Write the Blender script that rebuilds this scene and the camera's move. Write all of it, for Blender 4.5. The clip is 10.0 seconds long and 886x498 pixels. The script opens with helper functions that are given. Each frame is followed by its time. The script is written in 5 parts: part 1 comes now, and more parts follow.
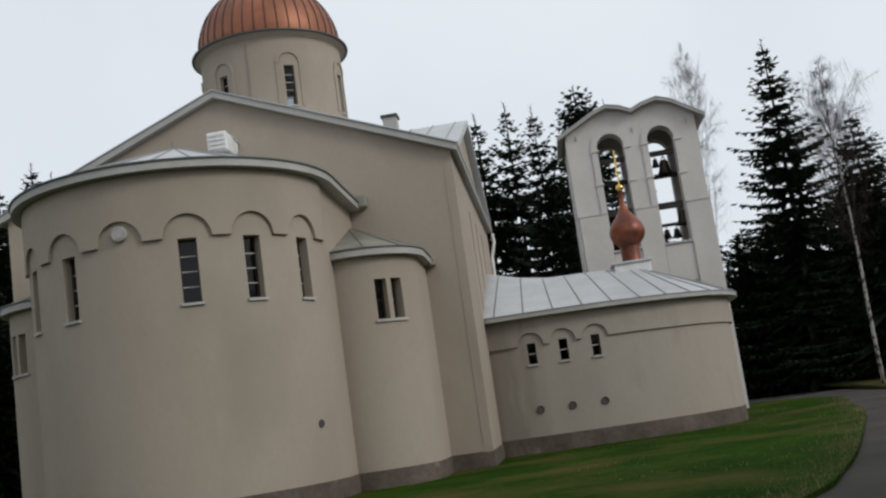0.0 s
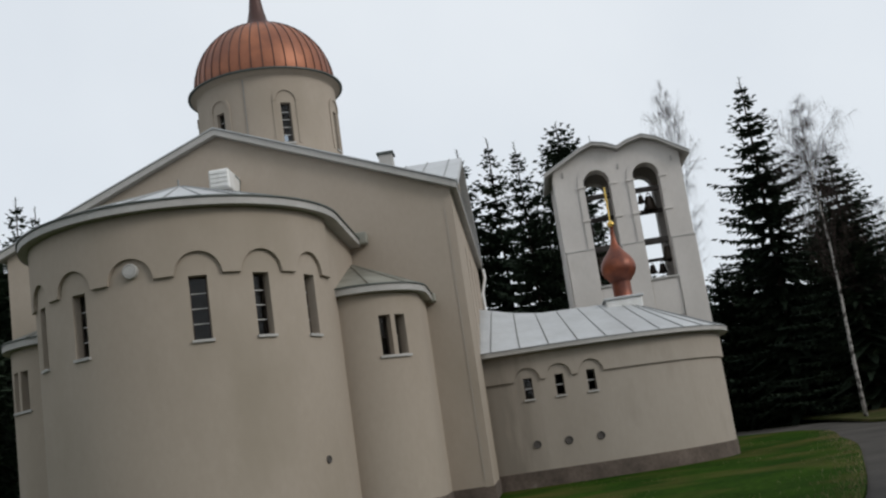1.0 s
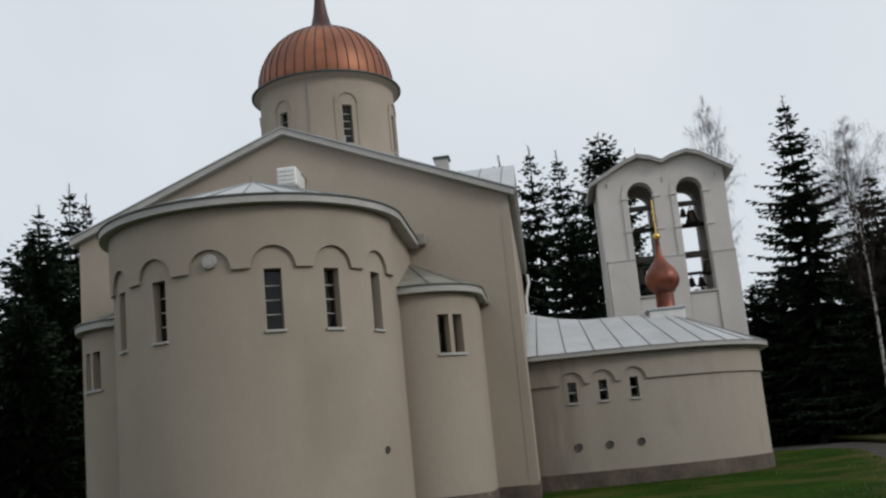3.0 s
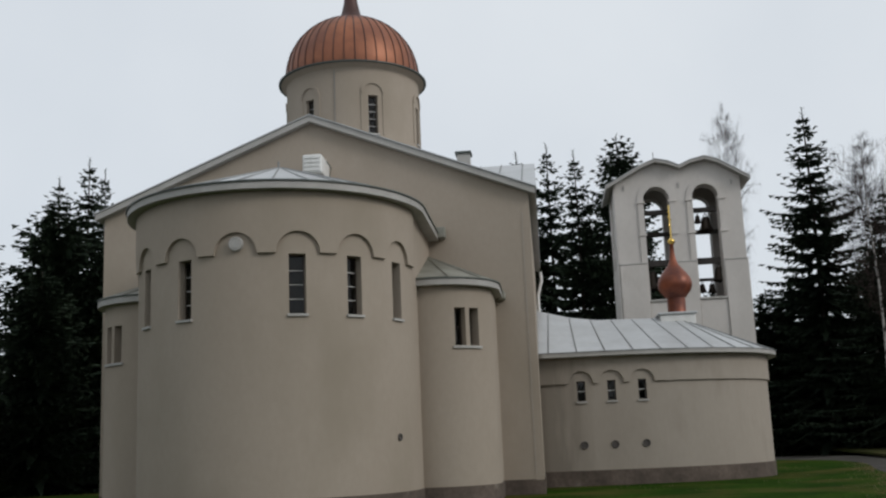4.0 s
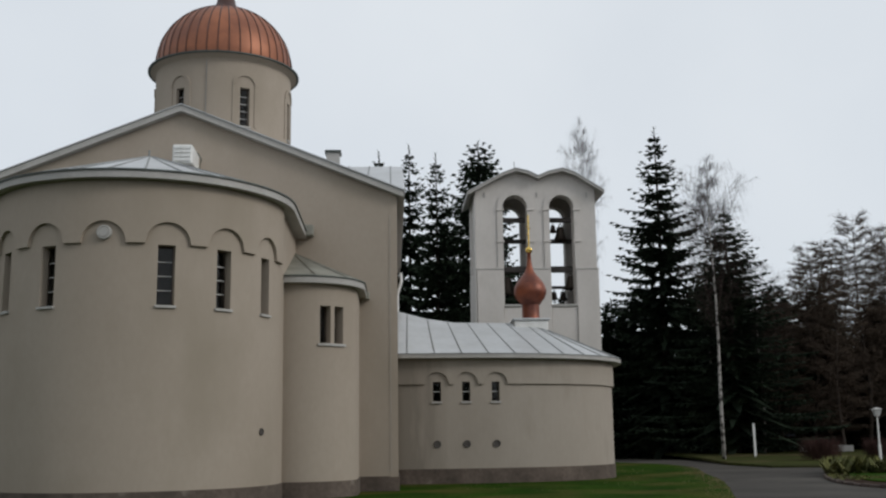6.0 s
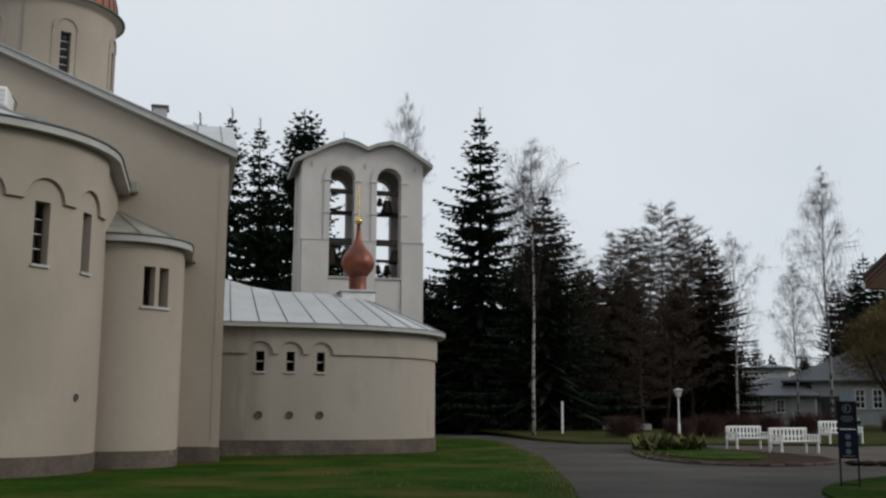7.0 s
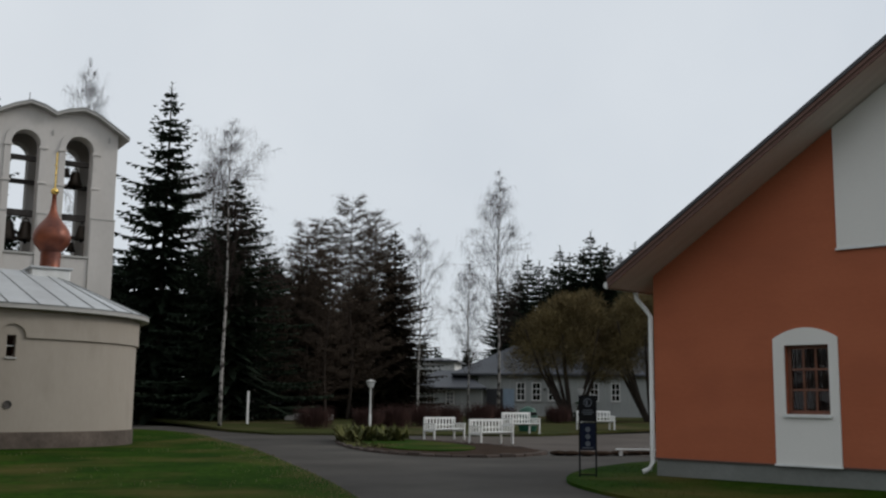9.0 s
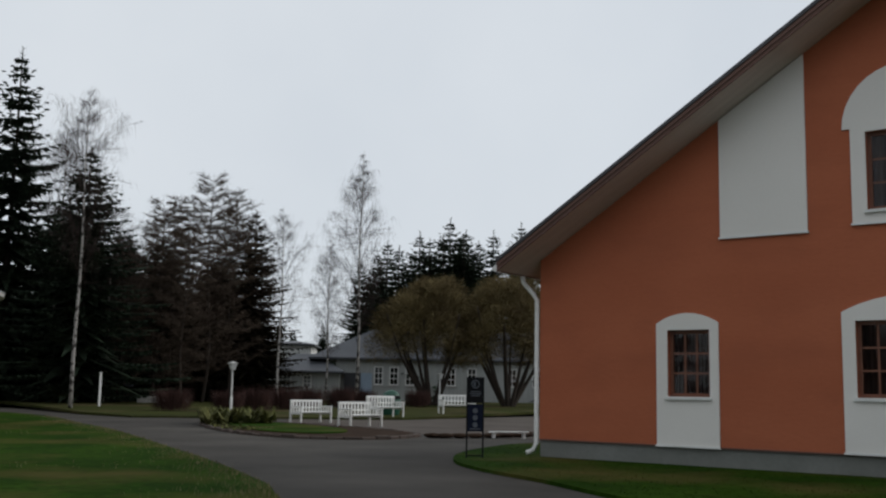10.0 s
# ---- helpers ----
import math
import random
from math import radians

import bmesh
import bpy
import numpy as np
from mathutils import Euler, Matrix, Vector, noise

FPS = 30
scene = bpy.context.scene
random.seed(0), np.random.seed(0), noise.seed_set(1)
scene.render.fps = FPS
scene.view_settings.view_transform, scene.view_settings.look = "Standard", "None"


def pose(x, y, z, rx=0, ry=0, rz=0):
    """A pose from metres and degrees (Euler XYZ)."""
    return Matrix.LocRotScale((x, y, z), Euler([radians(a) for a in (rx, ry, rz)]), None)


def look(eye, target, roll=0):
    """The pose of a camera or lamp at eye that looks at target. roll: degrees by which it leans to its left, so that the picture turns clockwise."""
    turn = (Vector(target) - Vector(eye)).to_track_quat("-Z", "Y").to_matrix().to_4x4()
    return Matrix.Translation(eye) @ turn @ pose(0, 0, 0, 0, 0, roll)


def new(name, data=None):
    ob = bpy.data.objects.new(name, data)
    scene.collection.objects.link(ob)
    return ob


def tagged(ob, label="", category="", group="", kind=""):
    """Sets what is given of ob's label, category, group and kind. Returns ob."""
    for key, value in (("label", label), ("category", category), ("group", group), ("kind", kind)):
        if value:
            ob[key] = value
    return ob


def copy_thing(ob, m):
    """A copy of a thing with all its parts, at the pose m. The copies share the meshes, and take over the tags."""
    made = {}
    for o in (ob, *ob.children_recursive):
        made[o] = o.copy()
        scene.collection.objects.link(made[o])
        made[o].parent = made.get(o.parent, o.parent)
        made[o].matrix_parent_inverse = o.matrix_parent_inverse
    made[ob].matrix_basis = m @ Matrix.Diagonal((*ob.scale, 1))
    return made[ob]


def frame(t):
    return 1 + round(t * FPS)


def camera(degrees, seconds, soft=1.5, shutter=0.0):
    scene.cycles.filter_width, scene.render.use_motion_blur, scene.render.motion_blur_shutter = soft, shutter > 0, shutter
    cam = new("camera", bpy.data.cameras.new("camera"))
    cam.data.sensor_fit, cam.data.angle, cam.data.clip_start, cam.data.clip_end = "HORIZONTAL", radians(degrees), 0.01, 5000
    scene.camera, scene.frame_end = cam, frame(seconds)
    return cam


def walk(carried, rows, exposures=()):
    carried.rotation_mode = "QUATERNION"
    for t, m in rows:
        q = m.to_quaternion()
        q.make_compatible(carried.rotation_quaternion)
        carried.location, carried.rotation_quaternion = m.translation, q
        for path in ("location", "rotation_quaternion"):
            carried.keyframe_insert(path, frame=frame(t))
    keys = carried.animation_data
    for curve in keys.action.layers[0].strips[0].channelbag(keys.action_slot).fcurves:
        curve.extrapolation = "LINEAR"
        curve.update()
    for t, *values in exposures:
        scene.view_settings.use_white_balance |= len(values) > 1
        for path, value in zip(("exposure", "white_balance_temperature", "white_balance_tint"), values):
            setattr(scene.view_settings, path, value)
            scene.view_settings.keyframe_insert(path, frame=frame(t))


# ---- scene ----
cam = camera(46.0, 10.0, soft=2.3)
PATH = [
    (0, (1.014, 0.974, 1.393), (0.834, 2.94, 1.712), -8.1),
    (0.5, (0.678, 0.8, 1.496), (0.524, 2.761, 1.858), -6.8),
    (1, (0.321, 0.555, 1.517), (0.203, 2.516, 1.891), -8.4),
    (1.5, (0.091, 0.352, 1.458), (-0.082, 2.31, 1.824), -8.2),
    (2, (-0.186, 0.178, 1.522), (-0.364, 2.139, 1.871), -9.3),
    (2.5, (-0.328, -0.166, 1.482), (-0.501, 1.788, 1.874), -7.7),
    (4, (-0.716, -0.976, 1.425), (-0.898, 0.981, 1.796), -2.4),
    (4.5, (-0.814, -1.196, 1.494), (-1.085, 0.74, 1.917), -2.5),
    (5, (-0.842, -1.505, 1.454), (-1.169, 0.423, 1.871), -2.0),
    (5.5, (-0.94, -1.455, 1.507), (-1.142, 0.494, 1.909), -2.4),
    (6, (-1.108, -1.595, 1.489), (-1.008, 0.371, 1.844), -0.8),
    (6.2, (-1.226, -1.607, 1.472), (-1.016, 0.351, 1.824), 0.1),
    (7.5, (-1.993, -0.422, 1.396), (-1.357, 1.454, 1.668), 0.0),
    (8, (-2.424, -0.06, 1.393), (-1.527, 1.705, 1.679), 0.4),
    (8.5, (-2.775, 0.342, 1.468), (-1.791, 2.062, 1.737), -0.2),
    (9, (-3.167, 0.585, 1.448), (-2.117, 2.262, 1.741), 0.7),
    (9.5, (-3.603, 0.822, 1.481), (-2.514, 2.472, 1.781), 0.9),
    (10, (-3.736, 1.227, 1.348), (-2.454, 2.738, 1.618), 1.1),
]
walk(cam, [(t, look(e, g, r)) for t, e, g, r in PATH],
     exposures=((0.0, 0.2), (0.5, 0.25), (1.0, 0.2), (1.5, 0.13), (2.0, 0.27), (2.5, 0.14), (4.0, 0.08), (4.5, 0.01), (5.0, -0.14), (5.5, 0.05),
                (6.0, 0.11), (6.2, 0.05), (7.5, 0.12), (8.0, 0.01), (8.5, 0.09), (9.0, 0.04), (9.5, 0.02), (10.0, 0.05)))

# ---- world, sun and light ----
world = bpy.data.worlds.new("overcast_sky")
scene.world = world
world.use_nodes = True
wn, wl = world.node_tree.nodes, world.node_tree.links
bgn = wn["Background"]
sky = wn.new("ShaderNodeTexSky")
sky.sky_type, sky.sun_disc = "NISHITA", False
sky.sun_elevation, sky.sun_rotation = radians(31), radians(116)
skys = wn.new("ShaderNodeVectorMath")
skys.operation = "SCALE"
skys.inputs["Scale"].default_value = 0.08
wl.new(sky.outputs[0], skys.inputs[0])
wtc = wn.new("ShaderNodeTexCoord")
cloud = wn.new("ShaderNodeTexNoise")
cloud.inputs["Scale"].default_value, cloud.inputs["Detail"].default_value = 1.6, 5
wl.new(wtc.outputs["Generated"], cloud.inputs["Vector"])
cr = wn.new("ShaderNodeValToRGB")
cr.color_ramp.elements[0].position, cr.color_ramp.elements[0].color = 0.3, (0.60, 0.65, 0.71, 1)
cr.color_ramp.elements[1].position, cr.color_ramp.elements[1].color = 0.7, (0.74, 0.78, 0.82, 1)
wl.new(cloud.outputs["Fac"], cr.inputs[0])
wmix = wn.new("ShaderNodeMixRGB")
wmix.inputs[0].default_value = 0.9
wl.new(skys.outputs[0], wmix.inputs[1])
wl.new(cr.outputs[0], wmix.inputs[2])
wl.new(wmix.outputs[0], bgn.inputs["Color"])
bgn.inputs["Strength"].default_value = 1.0
sun = new("sun", bpy.data.lights.new("sun", "SUN"))
sun.data.energy, sun.data.angle, sun.data.color = 1.05, radians(18), (1.0, 0.97, 0.93)
sun.matrix_world = look((80, -14, 52), (0, 25, 0))


# ---- materials ----
def material(name, base, rough=0.7, metal=0.0, second=None, scale=1.0, amount=0.5, fine=30.0, bump=0.2, spec=0.4,
             third=None, third_scale=0.3, third_cut=(0.55, 0.7), random_tint=0.0, island=False, stretch=None, grain_amount=0.06):
    """A surface with a large stain noise, a fine grain, an optional third tint in patches, and bump."""
    m = bpy.data.materials.new(name)
    m.use_nodes = True
    n, l = m.node_tree.nodes, m.node_tree.links
    b = n["Principled BSDF"]
    b.inputs["Roughness"].default_value, b.inputs["Metallic"].default_value = rough, metal
    b.inputs["Specular IOR Level"].default_value = spec
    tc = n.new("ShaderNodeTexCoord")
    src = tc.outputs["Object"]
    if stretch:
        mp = n.new("ShaderNodeMapping")
        mp.inputs["Scale"].default_value = stretch
        l.new(src, mp.inputs["Vector"])
        src = mp.outputs[0]
    second = second or tuple(c * 0.8 for c in base)

    def noise_at(s, detail=5):
        t = n.new("ShaderNodeTexNoise")
        t.inputs["Scale"].default_value, t.inputs["Detail"].default_value = s, detail
        l.new(src, t.inputs["Vector"])
        return t.outputs["Fac"]

    def ramp(fac, lo, hi, a, c):
        r = n.new("ShaderNodeValToRGB")
        r.color_ramp.elements[0].position, r.color_ramp.elements[1].position = lo, hi
        r.color_ramp.elements[0].color, r.color_ramp.elements[1].color = (*a, 1), (*c, 1)
        l.new(fac, r.inputs[0])
        return r.outputs[0]

    def mix(fac, a, c, mode="MIX"):
        x = n.new("ShaderNodeMixRGB")
        x.blend_type = mode
        for k, v in enumerate((fac, a, c)):
            if isinstance(v, (int, float)):
                x.inputs[k].default_value = v
            elif isinstance(v, tuple):
                x.inputs[k].default_value = (*v, 1)
            else:
                l.new(v, x.inputs[k])
        return x.outputs[0]

    big = ramp(noise_at(scale), 0.5 - amount * 0.4, 0.5 + amount * 0.4, second, base)
    grain = ramp(noise_at(fine), 0.3, 0.7, (1 - grain_amount,) * 3, (1 + grain_amount * 0.7,) * 3)
    col = mix(1.0, big, grain, "MULTIPLY")
    if third:
        col = mix(ramp(noise_at(third_scale, 6), third_cut[0], third_cut[1], (0, 0, 0), (1, 1, 1)), col, third)
    if random_tint:
        if island:
            rnd = n.new("ShaderNodeNewGeometry").outputs["Random Per Island"]
        else:
            rnd = n.new("ShaderNodeObjectInfo").outputs["Random"]
        k0, k1 = 1 - random_tint, 1 + random_tint
        col = mix(1.0, col, ramp(rnd, 0, 1, (k0, k0, k0), (k1, k1, k1)), "MULTIPLY")
    l.new(col, b.inputs["Base Color"])
    if bump:
        bp = n.new("ShaderNodeBump")
        bp.inputs["Strength"].default_value, bp.inputs["Distance"].default_value = bump, 0.02
        l.new(noise_at(fine * 0.6, 6), bp.inputs["Height"])
        l.new(bp.outputs[0], b.inputs["Normal"])
    return m


def glass_material(name, tint, rough=0.03):
    m = bpy.data.materials.new(name)
    m.use_nodes = True
    b = m.node_tree.nodes["Principled BSDF"]
    b.inputs["Base Color"].default_value = (*tint, 1)
    b.inputs["Roughness"].default_value, b.inputs["IOR"].default_value = rough, 1.36
    b.inputs["Transmission Weight"].default_value = 1.0
    return m


PLASTER = material("cream_plaster", (0.378, 0.324, 0.266), 0.9, second=(0.335, 0.283, 0.228), scale=0.3, amount=0.5, fine=9, bump=0.12,
                   spec=0.2, third=(0.292, 0.250, 0.196), third_scale=0.42, third_cut=(0.5, 0.76), grain_amount=0.03, stretch=(1, 1, 0.6))
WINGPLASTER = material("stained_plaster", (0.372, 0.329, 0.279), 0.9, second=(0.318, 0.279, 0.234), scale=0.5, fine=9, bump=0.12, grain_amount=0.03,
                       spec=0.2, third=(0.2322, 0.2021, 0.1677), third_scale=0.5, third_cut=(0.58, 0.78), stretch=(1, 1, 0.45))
wnt = WINGPLASTER.node_tree
wb_ = wnt.nodes["Principled BSDF"]
was = wb_.inputs["Base Color"].links[0].from_socket
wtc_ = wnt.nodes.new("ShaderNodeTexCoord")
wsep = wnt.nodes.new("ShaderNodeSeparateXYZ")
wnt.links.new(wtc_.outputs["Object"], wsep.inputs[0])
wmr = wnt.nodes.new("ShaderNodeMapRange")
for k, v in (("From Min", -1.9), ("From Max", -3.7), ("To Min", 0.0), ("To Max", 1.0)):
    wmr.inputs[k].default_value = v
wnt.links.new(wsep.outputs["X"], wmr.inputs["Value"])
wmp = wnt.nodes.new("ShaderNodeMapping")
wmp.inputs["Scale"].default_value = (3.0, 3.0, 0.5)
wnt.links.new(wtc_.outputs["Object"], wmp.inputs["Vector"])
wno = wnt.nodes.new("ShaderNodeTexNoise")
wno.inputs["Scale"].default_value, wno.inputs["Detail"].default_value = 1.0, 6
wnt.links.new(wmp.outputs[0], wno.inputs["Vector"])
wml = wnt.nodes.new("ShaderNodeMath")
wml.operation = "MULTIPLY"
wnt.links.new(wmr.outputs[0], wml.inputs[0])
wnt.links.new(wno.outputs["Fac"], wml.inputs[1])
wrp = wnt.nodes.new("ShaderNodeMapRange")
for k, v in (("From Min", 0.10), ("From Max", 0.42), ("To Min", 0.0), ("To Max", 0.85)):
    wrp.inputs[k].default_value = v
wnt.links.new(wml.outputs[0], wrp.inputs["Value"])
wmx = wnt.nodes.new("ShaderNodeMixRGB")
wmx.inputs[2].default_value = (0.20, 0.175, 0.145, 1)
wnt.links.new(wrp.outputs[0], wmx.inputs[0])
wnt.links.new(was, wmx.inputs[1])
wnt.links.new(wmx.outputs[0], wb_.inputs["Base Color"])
TOWERPLASTER = material("white_plaster", (0.60, 0.566, 0.53), 0.9, second=(0.515, 0.485, 0.453), scale=0.5, fine=7, bump=0.15, spec=0.2,
                        third=(0.42, 0.39, 0.35), third_scale=0.7, third_cut=(0.56, 0.8), stretch=(1, 1, 0.6), grain_amount=0.03)
PLINTH = material("rough_plinth_stone", (0.135, 0.105, 0.085), 0.9, second=(0.07, 0.054, 0.043), scale=1.3, fine=9, bump=0.8,
                  third=(0.26, 0.225, 0.19), third_scale=1.1, third_cut=(0.64, 0.74), grain_amount=0.2)
WHITEROOF = material("white_roof_metal", (0.4928, 0.506, 0.5104), 0.42, second=(0.4136, 0.4224, 0.4224), scale=0.9, fine=5, bump=0.05, spec=0.5,
                     third=(0.3696, 0.3696, 0.352), third_scale=1.4, third_cut=(0.62, 0.85))
SEAM = material("seam_metal", (0.25, 0.255, 0.25), 0.5, fine=8, bump=0.05)
LEADROOF = material("weathered_grey_metal", (0.30, 0.295, 0.25), 0.55, second=(0.17, 0.165, 0.135), scale=1.2, fine=6, bump=0.1)
FASCIA = material("grey_painted_fascia", (0.423, 0.4095, 0.387), 0.6, second=(0.351, 0.3375, 0.315), scale=1.5, fine=10, bump=0.1)
DARKEDGE = material("green_black_edge", (0.07, 0.085, 0.075), 0.5, fine=8, bump=0.05)
COPPER = material("oxidised_copper", (0.378, 0.135, 0.0612), 0.5, 0.25, second=(0.216, 0.0765, 0.0405), scale=0.8, amount=0.45, fine=4, bump=0.08,
                  third=(0.108, 0.045, 0.0297), third_scale=0.55, third_cut=(0.48, 0.72), spec=0.5)
RUSTCOPPER = material("red_brown_copper", (0.264, 0.07744, 0.03696), 0.42, 0.3, second=(0.1144, 0.0352, 0.02288), scale=1.6, amount=0.35, fine=8, bump=0.08)
DARKCOPPER = material("darkened_copper", (0.085, 0.042, 0.034), 0.5, 0.3, fine=6, bump=0.1)
GOLD = material("gilded_metal", (0.85, 0.58, 0.16), 0.25, 1.0, fine=10, bump=0.02)
WHITEPAINT = material("white_paint", (0.78, 0.78, 0.76), 0.55, second=(0.66, 0.66, 0.63), scale=3, fine=20, bump=0.1)
DARKFRAME = material("dark_brown_window_frame", (0.10, 0.078, 0.062), 0.6, fine=20, bump=0.05)
FRAMEPAINT = material("grey_white_frame", (0.55, 0.54, 0.52), 0.6, fine=20, bump=0.05)
GLASS = glass_material("window_glass", (0.32, 0.36, 0.40))
PORCHSHADE = material("dark_interior", (0.05, 0.05, 0.055), 0.9, fine=6, bump=0.05)
INTERIOR = material("interior_plaster", (0.34, 0.35, 0.36), 0.9, fine=6, bump=0.05)
ORANGE = material("terracotta_render", (0.4512, 0.1421, 0.07296), 0.92, second=(0.3984, 0.12, 0.06048), scale=0.6, fine=16, bump=0.2, spec=0.15,
                  third=(0.355, 0.110, 0.058), third_scale=0.8, third_cut=(0.5, 0.8), stretch=(0.6, 0.6, 1.6), grain_amount=0.04)
HOUSEWHITE = material("white_render", (0.80, 0.775, 0.73), 0.9, second=(0.755, 0.73, 0.685), scale=0.5, fine=24, bump=0.03, spec=0.2, grain_amount=0.015)
HOUSEPLINTH = material("grey_concrete", (0.21, 0.215, 0.20), 0.9, second=(0.16, 0.165, 0.15), scale=1.0, fine=14, bump=0.4)
SOFFIT = material("grey_brown_soffit", (0.66, 0.59, 0.54), 0.75, second=(0.58, 0.51, 0.465), scale=1.0, fine=8, bump=0.15, stretch=(1, 8, 1))
BARGE = material("brown_bargeboard", (0.16, 0.085, 0.065), 0.7, fine=10, bump=0.15)
DARKROOF = material("dark_sheet_roof", (0.055, 0.055, 0.06), 0.45, second=(0.04, 0.04, 0.045), scale=0.8, fine=8, bump=0.1)
BROWNWOOD = material("brown_window_wood", (0.21, 0.085, 0.05), 0.5, second=(0.15, 0.06, 0.035), scale=4, fine=25, bump=0.15)
CURTAIN = material("pale_curtain", (0.20, 0.11, 0.085), 0.9, second=(0.10, 0.055, 0.045), scale=9, fine=30, bump=0.3, stretch=(1, 1, 0.05))
ASPHALT = material("worn_asphalt", (0.064, 0.058, 0.051), 0.9, second=(0.044, 0.040, 0.035), scale=0.5, fine=45, bump=0.5, spec=0.12,
                   third=(0.088, 0.080, 0.070), third_scale=0.22, third_cut=(0.46, 0.70), grain_amount=0.15)
GRASS = material("spring_lawn", (0.026, 0.058, 0.005), 0.95, second=(0.013, 0.036, 0.003), scale=0.55, amount=0.45, fine=7, bump=0.6, spec=0.02,
                 third=(0.078, 0.064, 0.020), third_scale=0.34, third_cut=(0.47, 0.72), grain_amount=0.35)
GRAVEL = material("pale_yard_gravel", (0.105, 0.090, 0.078), 0.95, second=(0.078, 0.066, 0.057), scale=0.4, fine=30, bump=0.5, spec=0.08,
                  third=(0.06, 0.05, 0.043), third_scale=0.3, third_cut=(0.55, 0.75))
FARGRASS = material("dull_far_lawn", (0.050, 0.056, 0.018), 0.95, second=(0.034, 0.038, 0.014), scale=0.3, fine=5, bump=0.5, spec=0.02,
                    third=(0.075, 0.060, 0.032), third_scale=0.25, third_cut=(0.48, 0.7), grain_amount=0.25)
EARTH = material("dark_woodland_floor", (0.040, 0.045, 0.018), 0.95, second=(0.028, 0.022, 0.014), scale=0.4, fine=9, bump=0.8, spec=0.1)
BLADE = material("grass_blade", (0.030, 0.062, 0.007), 0.95, second=(0.022, 0.044, 0.005), scale=0.35, fine=3, bump=0, spec=0.02,
                 third=(0.095, 0.080, 0.028), third_scale=0.34, third_cut=(0.47, 0.72), random_tint=0.3, island=True)
DRYBLADE = material("straw_blade", (0.19, 0.155, 0.075), 0.85, second=(0.12, 0.10, 0.045), scale=0.6, fine=3, bump=0, random_tint=0.3, island=True)
SOIL = material("bed_soil", (0.050, 0.032, 0.022), 0.95, second=(0.028, 0.019, 0.014), scale=2, fine=12, bump=0.9, spec=0.03)
KERBSTONE = material("brown_edging_stone", (0.075, 0.055, 0.045), 0.9, fine=9, bump=0.5, random_tint=0.25)
NEEDLES = material("spruce_needles", (0.036, 0.052, 0.031), 0.8, second=(0.022, 0.034, 0.022), scale=0.5, fine=4, bump=0, spec=0.15,
                   random_tint=0.45, island=True)
BROWNNEEDLES = material("brownish_needles", (0.046, 0.038, 0.024), 0.85, second=(0.028, 0.024, 0.017), scale=0.5, fine=4, bump=0, spec=0.1,
                        random_tint=0.4, island=True)
BARK = material("dark_bark", (0.060, 0.045, 0.035), 0.95, second=(0.035, 0.027, 0.022), scale=3, fine=12, bump=0.7, stretch=(1, 1, 0.2))
BIRCHBARK = material("birch_bark", (0.34, 0.325, 0.30), 0.85, second=(0.30, 0.28, 0.26), scale=2.0, fine=8, bump=0.3,
                     third=(0.04, 0.034, 0.03), third_scale=2.2, third_cut=(0.5, 0.57), stretch=(1, 1, 1.2))
TWIG = material("birch_twigs", (0.062, 0.046, 0.041), 0.9, second=(0.04, 0.03, 0.027), scale=0.6, fine=4, bump=0, spec=0.1, random_tint=0.3, island=True)
LARCHTWIG = material("larch_twigs", (0.105, 0.078, 0.058), 0.9, second=(0.065, 0.049, 0.038), scale=0.6, fine=4, bump=0, spec=0.1, random_tint=0.35, island=True)
WILLOWTWIG = material("willow_twigs", (0.19, 0.148, 0.068), 0.9, second=(0.10, 0.074, 0.038), scale=0.5, fine=4, bump=0, spec=0.1, random_tint=0.4, island=True)
REDTWIG = material("red_brown_twigs", (0.075, 0.040, 0.034), 0.9, second=(0.045, 0.025, 0.022), scale=1, fine=5, bump=0, spec=0.1, random_tint=0.35, island=True)
LEAF = material("bed_leaf", (0.125, 0.12, 0.033), 0.9, second=(0.045, 0.055, 0.014), scale=1.5, fine=6, bump=0, random_tint=0.4, island=True)
BRONZE = material("dark_bronze", (0.045, 0.034, 0.026), 0.45, 0.7, fine=12, bump=0.1)
BEAM = material("grey_beam", (0.10, 0.088, 0.08), 0.85, second=(0.06, 0.054, 0.05), scale=2, fine=14, bump=0.4)
BLACKPAINT = material("black_painted_metal", (0.012, 0.012, 0.013), 0.85, fine=15, bump=0.05, spec=0.12)
NAVY = material("navy_sign_face", (0.010, 0.014, 0.030), 0.85, fine=10, bump=0.02, spec=0.12)
SIGNGREY = material("sign_grey_print", (0.11, 0.12, 0.14), 0.5, fine=10, bump=0)
BOARDS = material("pale_grey_boards", (0.40, 0.41, 0.395), 0.8, second=(0.33, 0.34, 0.325), scale=1, fine=6, bump=0.3, stretch=(6, 6, 0.4))
GREYROOF = material("grey_sheet_roof", (0.075, 0.08, 0.09), 0.5, second=(0.055, 0.058, 0.066), scale=0.6, fine=5, bump=0.1)
REDBOARDS = material("red_boards", (0.24, 0.055, 0.05), 0.8, second=(0.19, 0.042, 0.04), scale=1, fine=6, bump=0.3, stretch=(6, 6, 0.4))
DARKRED = material("dark_red_boards", (0.060, 0.014, 0.012), 0.85, fine=6, bump=0.3)
GREENPLASTIC = material("green_plastic", (0.012, 0.075, 0.045), 0.45, fine=8, bump=0.05)
BLUEDOOR = material("pale_blue_door", (0.33, 0.42, 0.52), 0.5, fine=8, bump=0.05)
LAMPGLASS = material("frosted_lamp_glass", (0.55, 0.56, 0.55), 0.3, fine=8, bump=0.05)

# ---- building helpers ----
WM = {}


